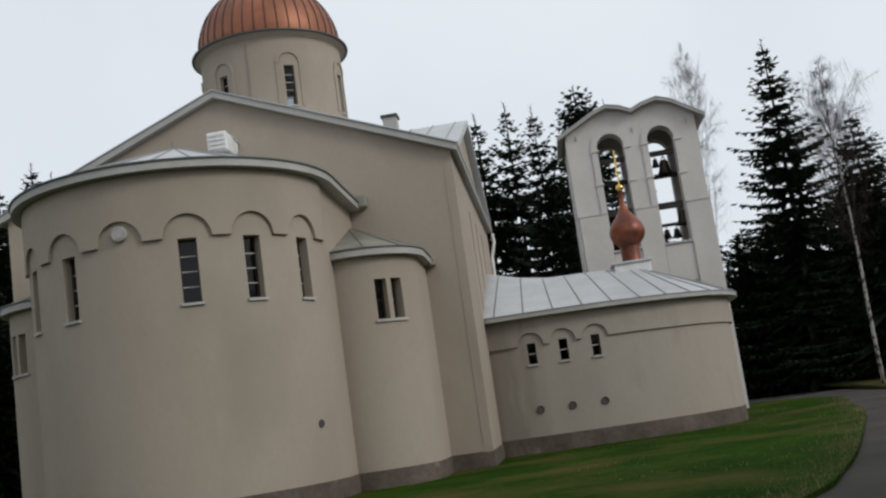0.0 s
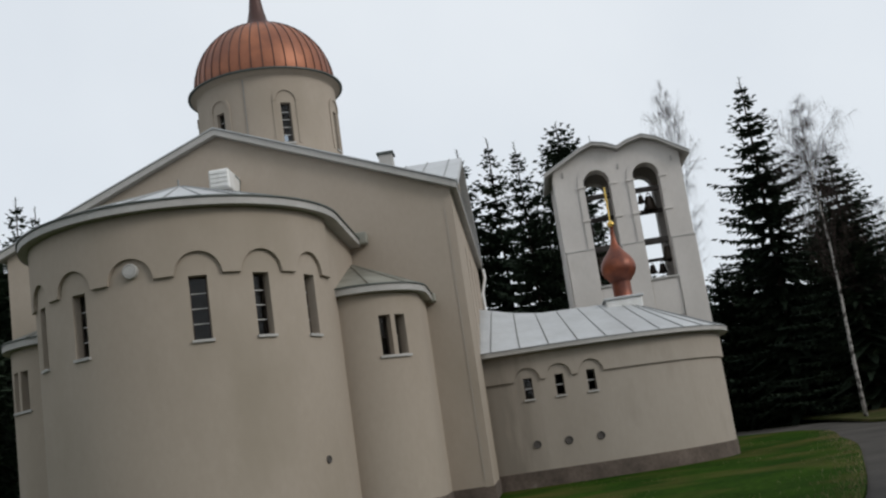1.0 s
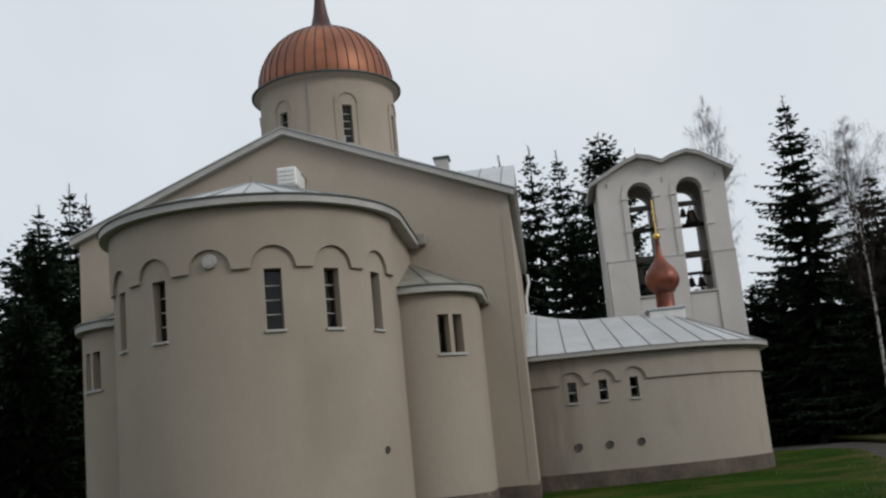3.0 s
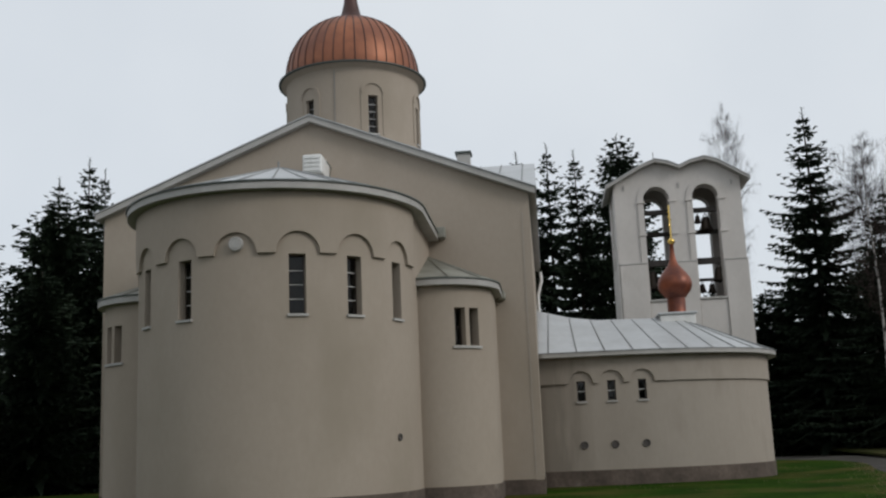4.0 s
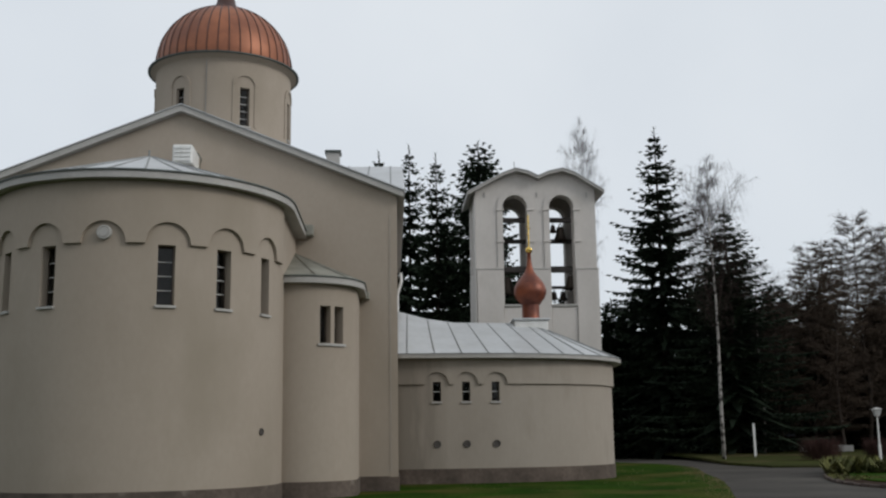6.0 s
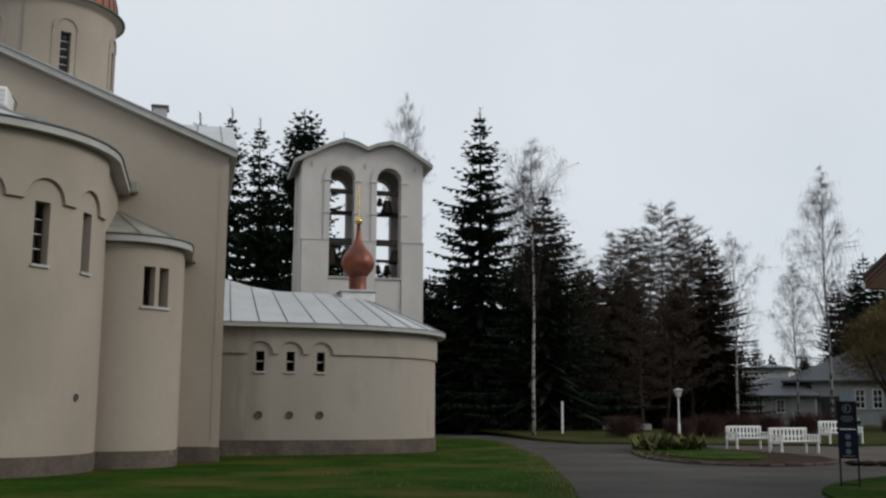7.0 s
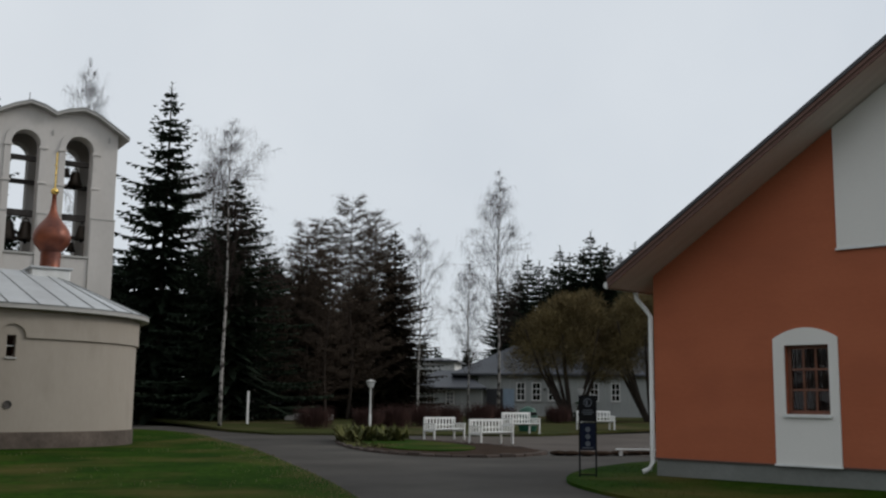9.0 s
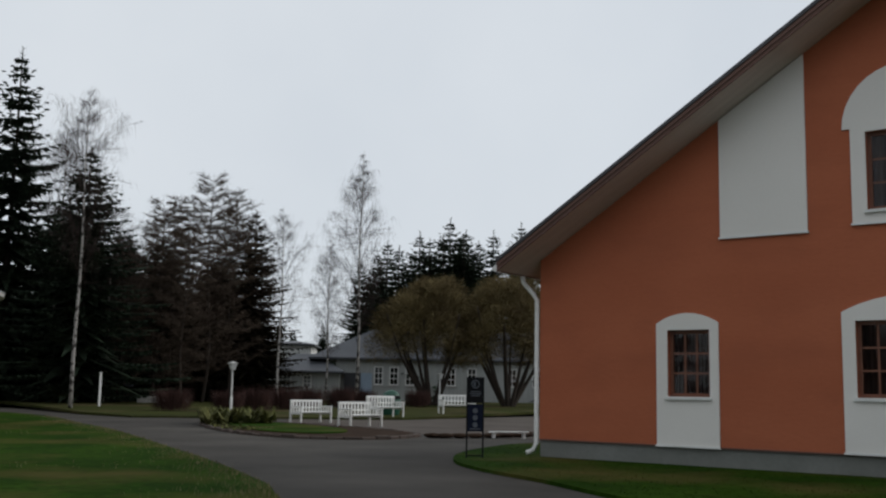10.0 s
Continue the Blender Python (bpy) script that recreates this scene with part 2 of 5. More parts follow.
def thing(name, label, category, m=None, group="", kind=""):
    """An Empty at the base of a thing."""
    ob = new(name)
    ob.empty_display_size = 0.2
    ob.matrix_world = WM[ob] = m or Matrix()
    return tagged(ob, label, category, group, kind)


def part(name, bm, mat, parent=None, label="", local=False, smooth=None, mats=()):
    """One mesh object under a thing or a part. The bmesh is in world coordinates unless local."""
    if parent is not None and not local:
        bm.transform(WM[parent].inverted())
    me = bpy.data.meshes.new(name)
    bm.to_mesh(me)
    bm.free()
    for x in (mat, *mats):
        me.materials.append(x)
    if smooth:
        me.shade_smooth()
        me.set_sharp_from_angle(angle=radians(smooth))
    ob = new(name, me)
    if parent is not None:
        ob.parent = parent
        WM[ob] = WM[parent]
    else:
        WM[ob] = Matrix()
    return tagged(ob, label)


def raw(name, verts, faces, mat, parent=None, label=""):
    me = bpy.data.meshes.new(name)
    me.from_pydata(verts, [], faces)
    me.materials.append(mat)
    ob = new(name, me)
    if parent is not None:
        ob.parent = parent
        WM[ob] = WM[parent]
    return tagged(ob, label)


def add_box(bm, lo, hi, m=None):
    vs = [bm.verts.new((x, y, z)) for x in (lo[0], hi[0]) for y in (lo[1], hi[1]) for z in (lo[2], hi[2])]
    for f in ((0, 1, 3, 2), (4, 6, 7, 5), (0, 4, 5, 1), (2, 3, 7, 6), (0, 2, 6, 4), (1, 5, 7, 3)):
        bm.faces.new([vs[k] for k in f])
    if m:
        bmesh.ops.transform(bm, matrix=m, verts=vs)
    return vs


def box(lo, hi, bevel=0.0, m=None):
    bm = bmesh.new()
    add_box(bm, lo, hi)
    if bevel:
        bmesh.ops.bevel(bm, geom=bm.edges[:], offset=bevel, segments=1, affect="EDGES")
    if m:
        bm.transform(m)
    return bm


def revolve(profile, steps=32, centre=(0, 0, 0), a0=0.0, a1=360.0, bm=None):
    """A turned body from (radius, height) pairs."""
    bm = bm or bmesh.new()
    full = abs(a1 - a0) >= 359.9
    cols = steps if full else steps + 1
    rings = []
    for k in range(cols):
        a = radians(a0 + (a1 - a0) * k / steps)
        rings.append([bm.verts.new((centre[0] + r * math.cos(a), centre[1] + r * math.sin(a), centre[2] + z)) for r, z in profile])
    for k in range(cols if full else cols - 1):
        p, q = rings[k], rings[(k + 1) % cols]
        for j in range(len(profile) - 1):
            bm.faces.new((p[j], q[j], q[j + 1], p[j + 1]))
    if full:
        bmesh.ops.remove_doubles(bm, verts=bm.verts[:], dist=1e-5)
    return bm


def tube(points, r, sides=6, bm=None, taper=1.0):
    """A round bar along points."""
    bm = bm or bmesh.new()
    pts = [Vector(p) for p in points]
    rings = []
    for k, p in enumerate(pts):
        d = (pts[min(k + 1, len(pts) - 1)] - pts[max(k - 1, 0)]).normalized()
        u = d.orthogonal().normalized()
        if abs(d.z) < 0.95:
            u = d.cross(Vector((0, 0, 1))).normalized()
        v = d.cross(u)
        rr = r * (1 + (taper - 1) * k / (len(pts) - 1))
        rings.append([bm.verts.new(p + rr * (math.cos(a) * u + math.sin(a) * v)) for a in (2 * math.pi * j / sides for j in range(sides))])
    for a, b in zip(rings, rings[1:]):
        for j in range(sides):
            bm.faces.new((a[j], a[(j + 1) % sides], b[(j + 1) % sides], b[j]))
    bm.faces.new(rings[0][::-1]), bm.faces.new(rings[-1])
    return bm


def prism(outline, y0, y1, bm=None, m=None):
    """An outline in x and z, pushed from y0 to y1."""
    bm = bm or bmesh.new()
    a = [bm.verts.new((x, y0, z)) for x, z in outline]
    b = [bm.verts.new((x, y1, z)) for x, z in outline]
    bm.faces.new(a), bm.faces.new(b[::-1])
    for k in range(len(a)):
        j = (k + 1) % len(a)
        bm.faces.new((a[k], b[k], b[j], a[j]))
    bmesh.ops.recalc_face_normals(bm, faces=bm.faces[:])
    if m:
        bm.transform(m)
    return bm


class Line:
    """A line in plan that a wall follows; the outside lies to the right of its way."""

    def __init__(self, pts):
        self.p = np.array(pts, float)
        self.s = np.r_[0, np.cumsum(np.hypot(*np.diff(self.p, axis=0).T))]
        self.length = self.s[-1]

    def at(self, s):
        return np.array([np.interp(s, self.s, self.p[:, k]) for k in (0, 1)])

    def out(self, s):
        d = self.at(min(s + 0.03, self.length)) - self.at(max(s - 0.03, 0))
        d /= np.hypot(*d)
        return np.array([d[1], -d[0]])

    def point(self, s, off, z):
        p = self.at(s) + off * self.out(s)
        return (p[0], p[1], z)

    def s_of_x(self, x, lo=0.0, hi=None):
        s = np.linspace(lo, hi or self.length, 4000)
        return float(s[np.argmin(abs(np.interp(s, self.s, self.p[:, 0]) - x))])

    def steps(self, step, more=()):
        s = set(np.round(np.linspace(0, self.length, max(2, int(self.length / step) + 1)), 4))
        for k in self.s[1:-1]:
            if step > 0.5:
                s.add(round(float(k), 4))
        for m in more:
            s = {v for v in s if abs(v - m) > 0.02 or v in (0, round(self.length, 4))}
            s.add(round(float(m), 4))
        return sorted(s)


def wall_on(line, z0, z1, thick, holes=(), step=0.25, bm=None):
    """A wall with thickness along a line, with holes (s0, s1, low, high) through it."""
    bm = bm or bmesh.new()
    S = line.steps(step, [v for h in holes for v in h[:2]])
    Z = sorted({z0, z1, *[v for h in holes for v in h[2:4]]})
    V = {}

    def v(i, j, inner):
        k = (i, j, inner)
        if k not in V:
            V[k] = bm.verts.new(line.point(S[i], -thick if inner else 0, Z[j]))
        return V[k]

    def hollow(i, j):
        if not (0 <= i < len(S) - 1 and 0 <= j < len(Z) - 1):
            return True
        s, z = (S[i] + S[i + 1]) / 2, (Z[j] + Z[j + 1]) / 2
        return any(h[0] < s < h[1] and h[2] < z < h[3] for h in holes)

    for i in range(len(S) - 1):
        for j in range(len(Z) - 1):
            if hollow(i, j):
                continue
            bm.faces.new((v(i, j, 0), v(i + 1, j, 0), v(i + 1, j + 1, 0), v(i, j + 1, 0)))
            bm.faces.new((v(i, j, 1), v(i, j + 1, 1), v(i + 1, j + 1, 1), v(i + 1, j, 1)))
            for a, b, other in (((i, j), (i, j + 1), (i - 1, j)), ((i + 1, j + 1), (i + 1, j), (i + 1, j)),
                                ((i + 1, j), (i, j), (i, j - 1)), ((i, j + 1), (i + 1, j + 1), (i, j + 1))):
                if hollow(*other):
                    bm.faces.new((v(*a, 0), v(*b, 0), v(*b, 1), v(*a, 1)))
    return bm


def band_on(line, low, top, depth, s0, s1, step=0.06, extra=()):
    """A raised band on a wall from a lower edge low(s) up to top; it may jump at the places in extra."""
    S = sorted({round(float(v), 4) for v in np.linspace(s0, s1, int((s1 - s0) / step) + 1)} | {round(float(e) + d, 4) for e in extra for d in (-0.001, 0.001) if s0 < e < s1})
    bm = bmesh.new()
    rows = []
    for s in S:
        z = low(s)
        rows.append([bm.verts.new(line.point(s, o, h)) for o, h in ((0.002, z), (depth, z), (depth, top), (0.002, top))])
    for a, b in zip(rows, rows[1:]):
        for k in range(3):
            bm.faces.new((a[k], b[k], b[k + 1], a[k + 1]))
    bm.faces.new(rows[0]), bm.faces.new(rows[-1][::-1])
    bmesh.ops.recalc_face_normals(bm, faces=bm.faces[:])
    return bm


def arcade(centres, radius, foot):
    """The lower edge of a band with round arches at the centres."""
    def low(s):
        for c in centres:
            if abs(s - c) < radius:
                return foot + math.sqrt(radius * radius - (s - c) ** 2)
        return foot
    return low, [c + d * radius for c in centres for d in (-1, 1)]


def strip_on(line, o0, o1, z0, z1, s0, s1, step=0.25):
    """A bar that follows a line, between two offsets and two heights."""
    bm = bmesh.new()
    S = np.linspace(s0, s1, max(2, int((s1 - s0) / step) + 1))
    rows = [[bm.verts.new(line.point(s, o, z)) for o, z in ((o0, z0), (o1, z0), (o1, z1), (o0, z1))] for s in S]
    for a, b in zip(rows, rows[1:]):
        for k in range(4):
            bm.faces.new((a[k], b[k], b[(k + 1) % 4], a[(k + 1) % 4]))
    bm.faces.new(rows[0]), bm.faces.new(rows[-1][::-1])
    bmesh.ops.recalc_face_normals(bm, faces=bm.faces[:])
    return bm


def window_on(parent, line, s0, s1, z0, z1, depth, rows=1, cols=1, bar=0.035, frame_mat=None, sill=0.05, rail_mat=None, bars=0.02, sill_mat=None):
    """A window in a hole of a wall: frame, sill and each pane as pieces."""
    frame_mat, rail_mat = frame_mat or FRAMEPAINT, rail_mat or frame_mat or FRAMEPAINT
    sc = (s0 + s1) / 2
    p, o = line.at(sc), line.out(sc)
    d = np.array([-o[1], o[0]])
    w = (s1 - s0) / 2

    def P(a, off, z):
        q = p + a * d + off * o
        return (q[0], q[1], z)

    def block(bm, a0, a1, o0, o1, h0, h1):
        vs = [bm.verts.new(P(a, q, h)) for a in (a0, a1) for q in (o0, o1) for h in (h0, h1)]
        for f in ((0, 1, 3, 2), (4, 6, 7, 5), (0, 4, 5, 1), (2, 3, 7, 6), (0, 2, 6, 4), (1, 5, 7, 3)):
            bm.faces.new([vs[k] for k in f])
        return bm

    bm = bmesh.new()
    f0, f1 = -depth - 0.03, -depth + 0.03
    block(bm, -w - 0.02, -w + bar, f0, f1, z0 - 0.02, z1 + 0.02), block(bm, w - bar, w + 0.02, f0, f1, z0 - 0.02, z1 + 0.02)
    block(bm, -w + bar, w - bar, f0, f1, z0 - 0.02, z0 + bar), block(bm, -w + bar, w - bar, f0, f1, z1 - bar, z1 + 0.02)
    bmesh.ops.recalc_face_normals(bm, faces=bm.faces[:])
    win = part("window", bm, frame_mat, parent)
    hz, ha = (z1 - z0 - 2 * bar) / rows, (2 * w - 2 * bar) / cols
    for k in range(1, rows):
        h = z0 + bar + k * hz
        part("glazing_bar", block(bmesh.new(), -w + bar, w - bar, f0 + 0.015, f1 - 0.01, h - bars / 2, h + bars / 2), rail_mat, win)
    for k in range(1, cols):
        a = -w + bar + k * ha
        part("glazing_bar", block(bmesh.new(), a - bars / 2, a + bars / 2, f0 + 0.015, f1 - 0.008, z0 + bar, z1 - bar), rail_mat, win)
    for k in range(rows):
        for j in range(cols):
            a, h = -w + bar + j * ha, z0 + bar + k * hz
            bm = bmesh.new()
            bm.faces.new([bm.verts.new(P(x, -depth, z)) for x, z in ((a, h), (a + ha, h), (a + ha, h + hz), (a, h + hz))])
            part("pane", bm, GLASS, win)
    if sill:
        part("sill", block(bmesh.new(), -w - 0.04, w + 0.04, -depth + 0.03, sill, z0 - 0.06, z0 - 0.005), sill_mat or FASCIA, win)
    return win


def arc_pts(cx, cy, r, a0, a1, n):
    return [(cx + r * math.cos(radians(a0 + (a1 - a0) * k / n)), cy + r * math.sin(radians(a0 + (a1 - a0) * k / n))) for k in range(n + 1)]


# ---- ground, road and lawns ----
def smooth_outline(pts, n=6):
    out, m = [], len(pts)
    for i in range(m):
        p0, p1, p2, p3 = (np.array(pts[(i + k) % m], float) for k in (-1, 0, 1, 2))
        for k in range(n):
            t = k / n
            q = 0.5 * ((2 * p1) + (-p0 + p2) * t + (2 * p0 - 5 * p1 + 4 * p2 - p3) * t * t + (-p0 + 3 * p1 - 3 * p2 + p3) * t ** 3)
            out.append((q[0], q[1]))
    return out


def slab(outline, z0, z1):
    bm = bmesh.new()
    top = [bm.verts.new((x, y, z1)) for x, y in outline]
    low = [bm.verts.new((x, y, z0)) for x, y in outline]
    f = bm.faces.new(top)
    for k in range(len(top)):
        j = (k + 1) % len(top)
        bm.faces.new((top[k], low[k], low[j], top[j]))
    bmesh.ops.triangulate(bm, faces=[f])
    bmesh.ops.recalc_face_normals(bm, faces=bm.faces[:])
    return bm


bm = bmesh.new()
bmesh.ops.create_grid(bm, x_segments=40, y_segments=40, size=1500)
bm.transform(Matrix.Translation((0, 400, -0.07)))
tagged(part("ground", bm, EARTH), "dark mossy woodland floor reaching the horizon", "ground", kind="structure")
ROAD = [(-60, -40), (70, -40), (70, 47), (40, 47), (27, 43), (18, 46), (17, 52), (17, 60), (12, 66), (-20, 66), (-60, 60)]
tagged(part("road", slab(ROAD, -0.2, -0.03), ASPHALT), "worn grey asphalt drive and yard", "road", kind="structure")
YARD = [(17.6, 26.5), (18.7, 33.0), (19.4, 38.0), (21.5, 41.6), (27, 39.6), (40, 44.4), (60, 46.3), (60, 20), (26, 19), (19.0, 23.0)]
tagged(part("pavement", slab(YARD, -0.2, -0.022), GRAVEL), "pale brownish gravel yard before the benches", "yard", kind="structure")
LAWN = smooth_outline([(9.0, 56.5), (11.8, 52.5), (12.4, 48.5), (11.8, 43.0), (10.6, 38.0), (9.2, 31.3), (7.1, 23.8), (5.5, 18.4), (4.5, 15.4), (3.6, 13.2),
                       (1.6, 10.5), (-5, 7.6), (-15, 6.2), (-40, 6.0), (-58, 20), (-56, 52), (-20, 57), (0, 57.5)])
tagged(part("lawn", slab(LAWN, -0.2, 0.035), GRASS), "green spring lawn with yellow patches round the church", "lawn", kind="structure")
LAWN2 = smooth_outline([(16.6, 21.2), (14.0, 20.2), (11.6, 18.6), (9.8, 16.7), (8.8, 14.8), (8.1, 12.7), (7.1, 10.3), (5.8, 6.5), (5.6, 0), (9, -4), (20, -6), (26, 4), (22, 21)])
tagged(part("lawn", slab(LAWN2, -0.1, 0.03), GRASS), "strip of green lawn beside the orange house", "lawn", kind="structure")
LAWN3 = [(16.2, 66), (15.9, 57), (15.1, 49), (15.6, 44.5), (20.0, 42.9), (27, 40.2), (40, 45), (69, 48), (110, 60), (110, 120), (10, 120)]
bm = slab(LAWN3, -0.1, 0.025)
bmesh.ops.subdivide_edges(bm, edges=bm.edges[:], cuts=5, use_grid_fill=True)
for v in bm.verts:
    v.co.z += 0.013 * max(0.0, math.hypot(v.co.x, v.co.y) - 45)
tagged(part("lawn", bm, FARGRASS), "far lawn before the grey wooden house", "lawn", kind="structure")

# ---- church ----
CX, GY = -7.2, 28.2
AX, AY, AR = -7.27, 24.6, 3.43
church = thing("church", "cream plastered church with copper dome and rounded apses", "church", pose(CX, 35.1, 0))
apse = Line([(AX - AR, GY + 0.05)] + arc_pts(AX, AY, AR, 180, 360, 64) + [(AX + AR, GY + 0.05)])
AL = GY + 0.05 - AY


def on_apse(deg):
    return AL + AR * radians(deg + 180)


AW = [-138.4, -113.6, -69.2, -46.4, -22.8]
holes = [(on_apse(a) - 0.19, on_apse(a) + 0.19, 4.42, 5.76) for a in AW]
part("apse_wall", wall_on(apse, 0.42, 7.2, 0.42, holes, 0.2), PLASTER, church, smooth=40)
low, feet = arcade([on_apse(-68.9 + 23.0 * k) for k in (-4, -3, -2, -1, 0, 1, 2)], 0.485, 5.78)
part("arcade_band", band_on(apse, low, 7.19, 0.08, on_apse(-174), on_apse(-6), 0.05, feet), PLASTER, church, smooth=40)
for h in holes:
    window_on(church, apse, *h, 0.24, rows=4, frame_mat=DARKFRAME, rail_mat=FRAMEPAINT, bar=0.03)
part("plinth", strip_on(apse, -0.2, 0.025, -0.15, 0.44, 0, apse.length), PLINTH, church, "rough brown stone plinth", smooth=40)
# the round plaque and the vent holes
med = apse.point(on_apse(-91.6), 0, 6.0)
m = Matrix.Translation(med) @ Euler((radians(90), 0, radians(-91.6 + 90))).to_matrix().to_4x4()
bm = revolve([(0.0, 0.10), (0.10, 0.10), (0.11, 0.085), (0.13, 0.10), (0.155, 0.09), (0.165, 0.0)], 24)
bm.transform(m)
part("roundel", bm, FASCIA, church, "small round grey roundel", smooth=30)


def vent_hole(line, s, z, r):
    bm = revolve([(0.0, 0.006), (r * 0.78, 0.006), (r * 0.82, 0.03), (r, 0.03), (r, 0.0)], 14)
    o = line.out(s)
    bm.transform(Matrix.Translation(line.point(s, 0.0, z)) @ Vector((o[0], o[1], 0)).to_track_quat("Z", "Y").to_matrix().to_4x4())
    part("vent", bm, BEAM, church, "round dark vent cover", smooth=30)


vent_hole(apse, on_apse(-24.2), 1.67, 0.085)

# apse roof: half cone with a ridge back to the gable
eave = Line([(AX - AR - 0.3, GY)] + arc_pts(AX, AY, AR + 0.3, 180, 360, 64) + [(AX + AR + 0.3, GY)])
part("fascia", strip_on(eave, -0.32, 0.0, 7.19, 7.35, 0, eave.length, 0.15), FASCIA, church, smooth=40)
part("roof_edge", strip_on(eave, -0.05, 0.035, 7.352, 7.385, 0, eave.length, 0.15), DARKEDGE, church, smooth=40)


def cone_roof(line, apex_at, z_eave, steps, name, mat, parent, thick=0.05):
    bm = bmesh.new()
    S = np.linspace(0, line.length, steps + 1)
    a = [bm.verts.new(line.point(s, 0.0, z_eave)) for s in S]
    b = [bm.verts.new(apex_at(line.at(s))) for s in S]
    for k in range(steps):
        bm.faces.new((a[k], a[k + 1], b[k + 1], b[k]))
    bmesh.ops.remove_doubles(bm, verts=bm.verts[:], dist=1e-4)
    bmesh.ops.recalc_face_normals(bm, faces=bm.faces[:])
    r = part(name, bm, mat, parent, smooth=25)
    return r


def seams(line, apex_at, z_eave, count, parent, mat, w=0.018, h=0.035, s0=0.0, s1=None):
    for k in range(count + 1):
        s = s0 + ((s1 or line.length) - s0) * k / count
        p, q = Vector(line.point(s, 0.01, z_eave + 0.01)), Vector(apex_at(line.at(s)))
        if (q - p).length > 0.1:
            part("standing_seam", tube([p, q.lerp(p, 0.02)], h * 0.6, 4), mat, parent)


def apse_apex(p):
    y = max(p[1], AY)
    return (AX + (p[0] - AX) * 0.02, y, 8.66 + 0.12 * (y - AY))


ar = cone_roof(eave, apse_apex, 7.37, 60, "apse_roof", WHITEROOF, church)
seams(eave, apse_apex, 7.37, 24, ar, SEAM)
part("ridge_finial", tube([(AX, AY, 8.5), (AX, AY, 8.82)], 0.03, 6), SEAM, church)
part("rain_hopper", box((AX + AR + 0.1, GY - 0.32, 7.22), (AX + AR + 0.52, GY - 0.02, 7.55), 0.03), LEADROOF, church)
part("rain_hopper", box((-1.95, GY - 0.3, 5.38), (-1.72, GY - 0.02, 5.6), 0.02), LEADROOF, church)
# ventilation box on the gable
bm = box((CX - 0.02, 27.1, 9.16), (CX + 0.53, GY - 0.02, 9.70), 0.03)
ac = part("ventilation_box", bm, WHITEPAINT, church, "white louvred ventilation box")
for k in range(4):
    part("louvre", box((CX + 0.02, 27.07, 9.22 + k * 0.12), (CX + 0.49, 27.098, 9.29 + k * 0.12)), WHITEPAINT, ac)
part("bracket", prism([(CX - 0.0, 8.95), (CX + 0.66, 8.95), (CX + 0.53, 9.16), (CX - 0.0, 9.16)], 27.3, GY - 0.03), FASCIA, ac)
part("cable", tube([(CX + 0.57, 27.6, 9.6), (CX + 0.70, 27.6, 9.4), (CX + 0.62, 27.7, 9.1)], 0.02), DARKEDGE, ac)

# side apses, mirrored about the axis
for side, (sx, win_deg) in {"r": (-3.5, -53.5), "l": (2 * AX + 3.5, -126.5)}.items():
    SR, SY = 1.49, 26.5
    line = Line([(sx - SR, GY + 0.05)] + arc_pts(sx, SY, SR, 180, 360, 40) + [(sx + SR, GY + 0.05)])
    sl = GY + 0.05 - SY
    sc = sl + SR * radians(win_deg + 180)
    hs = [(sc - 0.36, sc - 0.06, 3.9, 4.86), (sc + 0.06, sc + 0.36, 3.9, 4.86)]
    part("side_apse_wall", wall_on(line, 0.42, 5.42, 0.4, hs, 0.15), PLASTER, church, smooth=40)
    for h in hs:
        window_on(church, line, *h, 0.27, rows=2, sill=0.0, frame_mat=DARKFRAME, bar=0.03)
    part("window_sill", strip_on(line, 0.0, 0.05, 3.83, 3.89, sc - 0.42, sc + 0.42, 0.1), FASCIA, church)
    part("plinth", strip_on(line, -0.2, 0.025, -0.15, 0.44, 0, line.length, 0.15), PLINTH, church, smooth=40)
    ev = Line([(sx - SR - 0.2, GY)] + arc_pts(sx, SY, SR + 0.2, 180, 360, 40) + [(sx + SR + 0.2, GY)])
    part("fascia", strip_on(ev, -0.22, 0.0, 5.42, 5.58, 0, ev.length, 0.12), FASCIA, church, smooth=40)
    part("roof_edge", strip_on(ev, -0.05, 0.03, 5.582, 5.61, 0, ev.length, 0.12), DARKEDGE, church, smooth=40)

    def side_apex(p, sx=sx):
        return (sx + (AX - sx) * 0.12, GY - 0.05, 6.78)

    sr = cone_roof(ev, side_apex, 5.6, 40, "side_apse_roof", LEADROOF, church)
    seams(ev, side_apex, 5.6, 9, sr, LEADROOF)

# main body: a square with a gable on each side
X0, X1, Y0, Y1 = CX - 6.28, CX + 6.28, GY, 42.0
YM = (Y0 + Y1) / 2
EZ, RZ = 8.45, 10.97
body = Line([(X0, Y1), (X0, Y0), (X1, Y0), (X1, Y1), (X0, Y1)])
b1, b2 = Y1 - Y0, Y1 - Y0 + X1 - X0
side_holes = [(b2 + YM - Y0 + k - 0.2, b2 + YM - Y0 + k + 0.2, 3.6, 7.6) for k in (-2.4, 0.0, 2.4)]
bm = wall_on(body, 0.42, EZ, 0.5, side_holes, 2.0)
part("wall", bm, PLASTER, church)
for y in (Y0, Y1 - 0.5):
    part("gable_wall", prism([(X0, EZ), (X1, EZ), (CX, RZ)], y, y + 0.5), PLASTER, church)
for x in (X0, X1 - 0.5):
    part("gable_wall", prism([(Y0 + 0.52, EZ), (Y1 - 0.52, EZ), (YM, RZ - 0.1)], -x - 0.5, -x, m=Matrix.Rotation(radians(90), 4, "Z")), PLASTER, church)
for h in side_holes:
    window_on(church, body, *h, 0.25, rows=6)
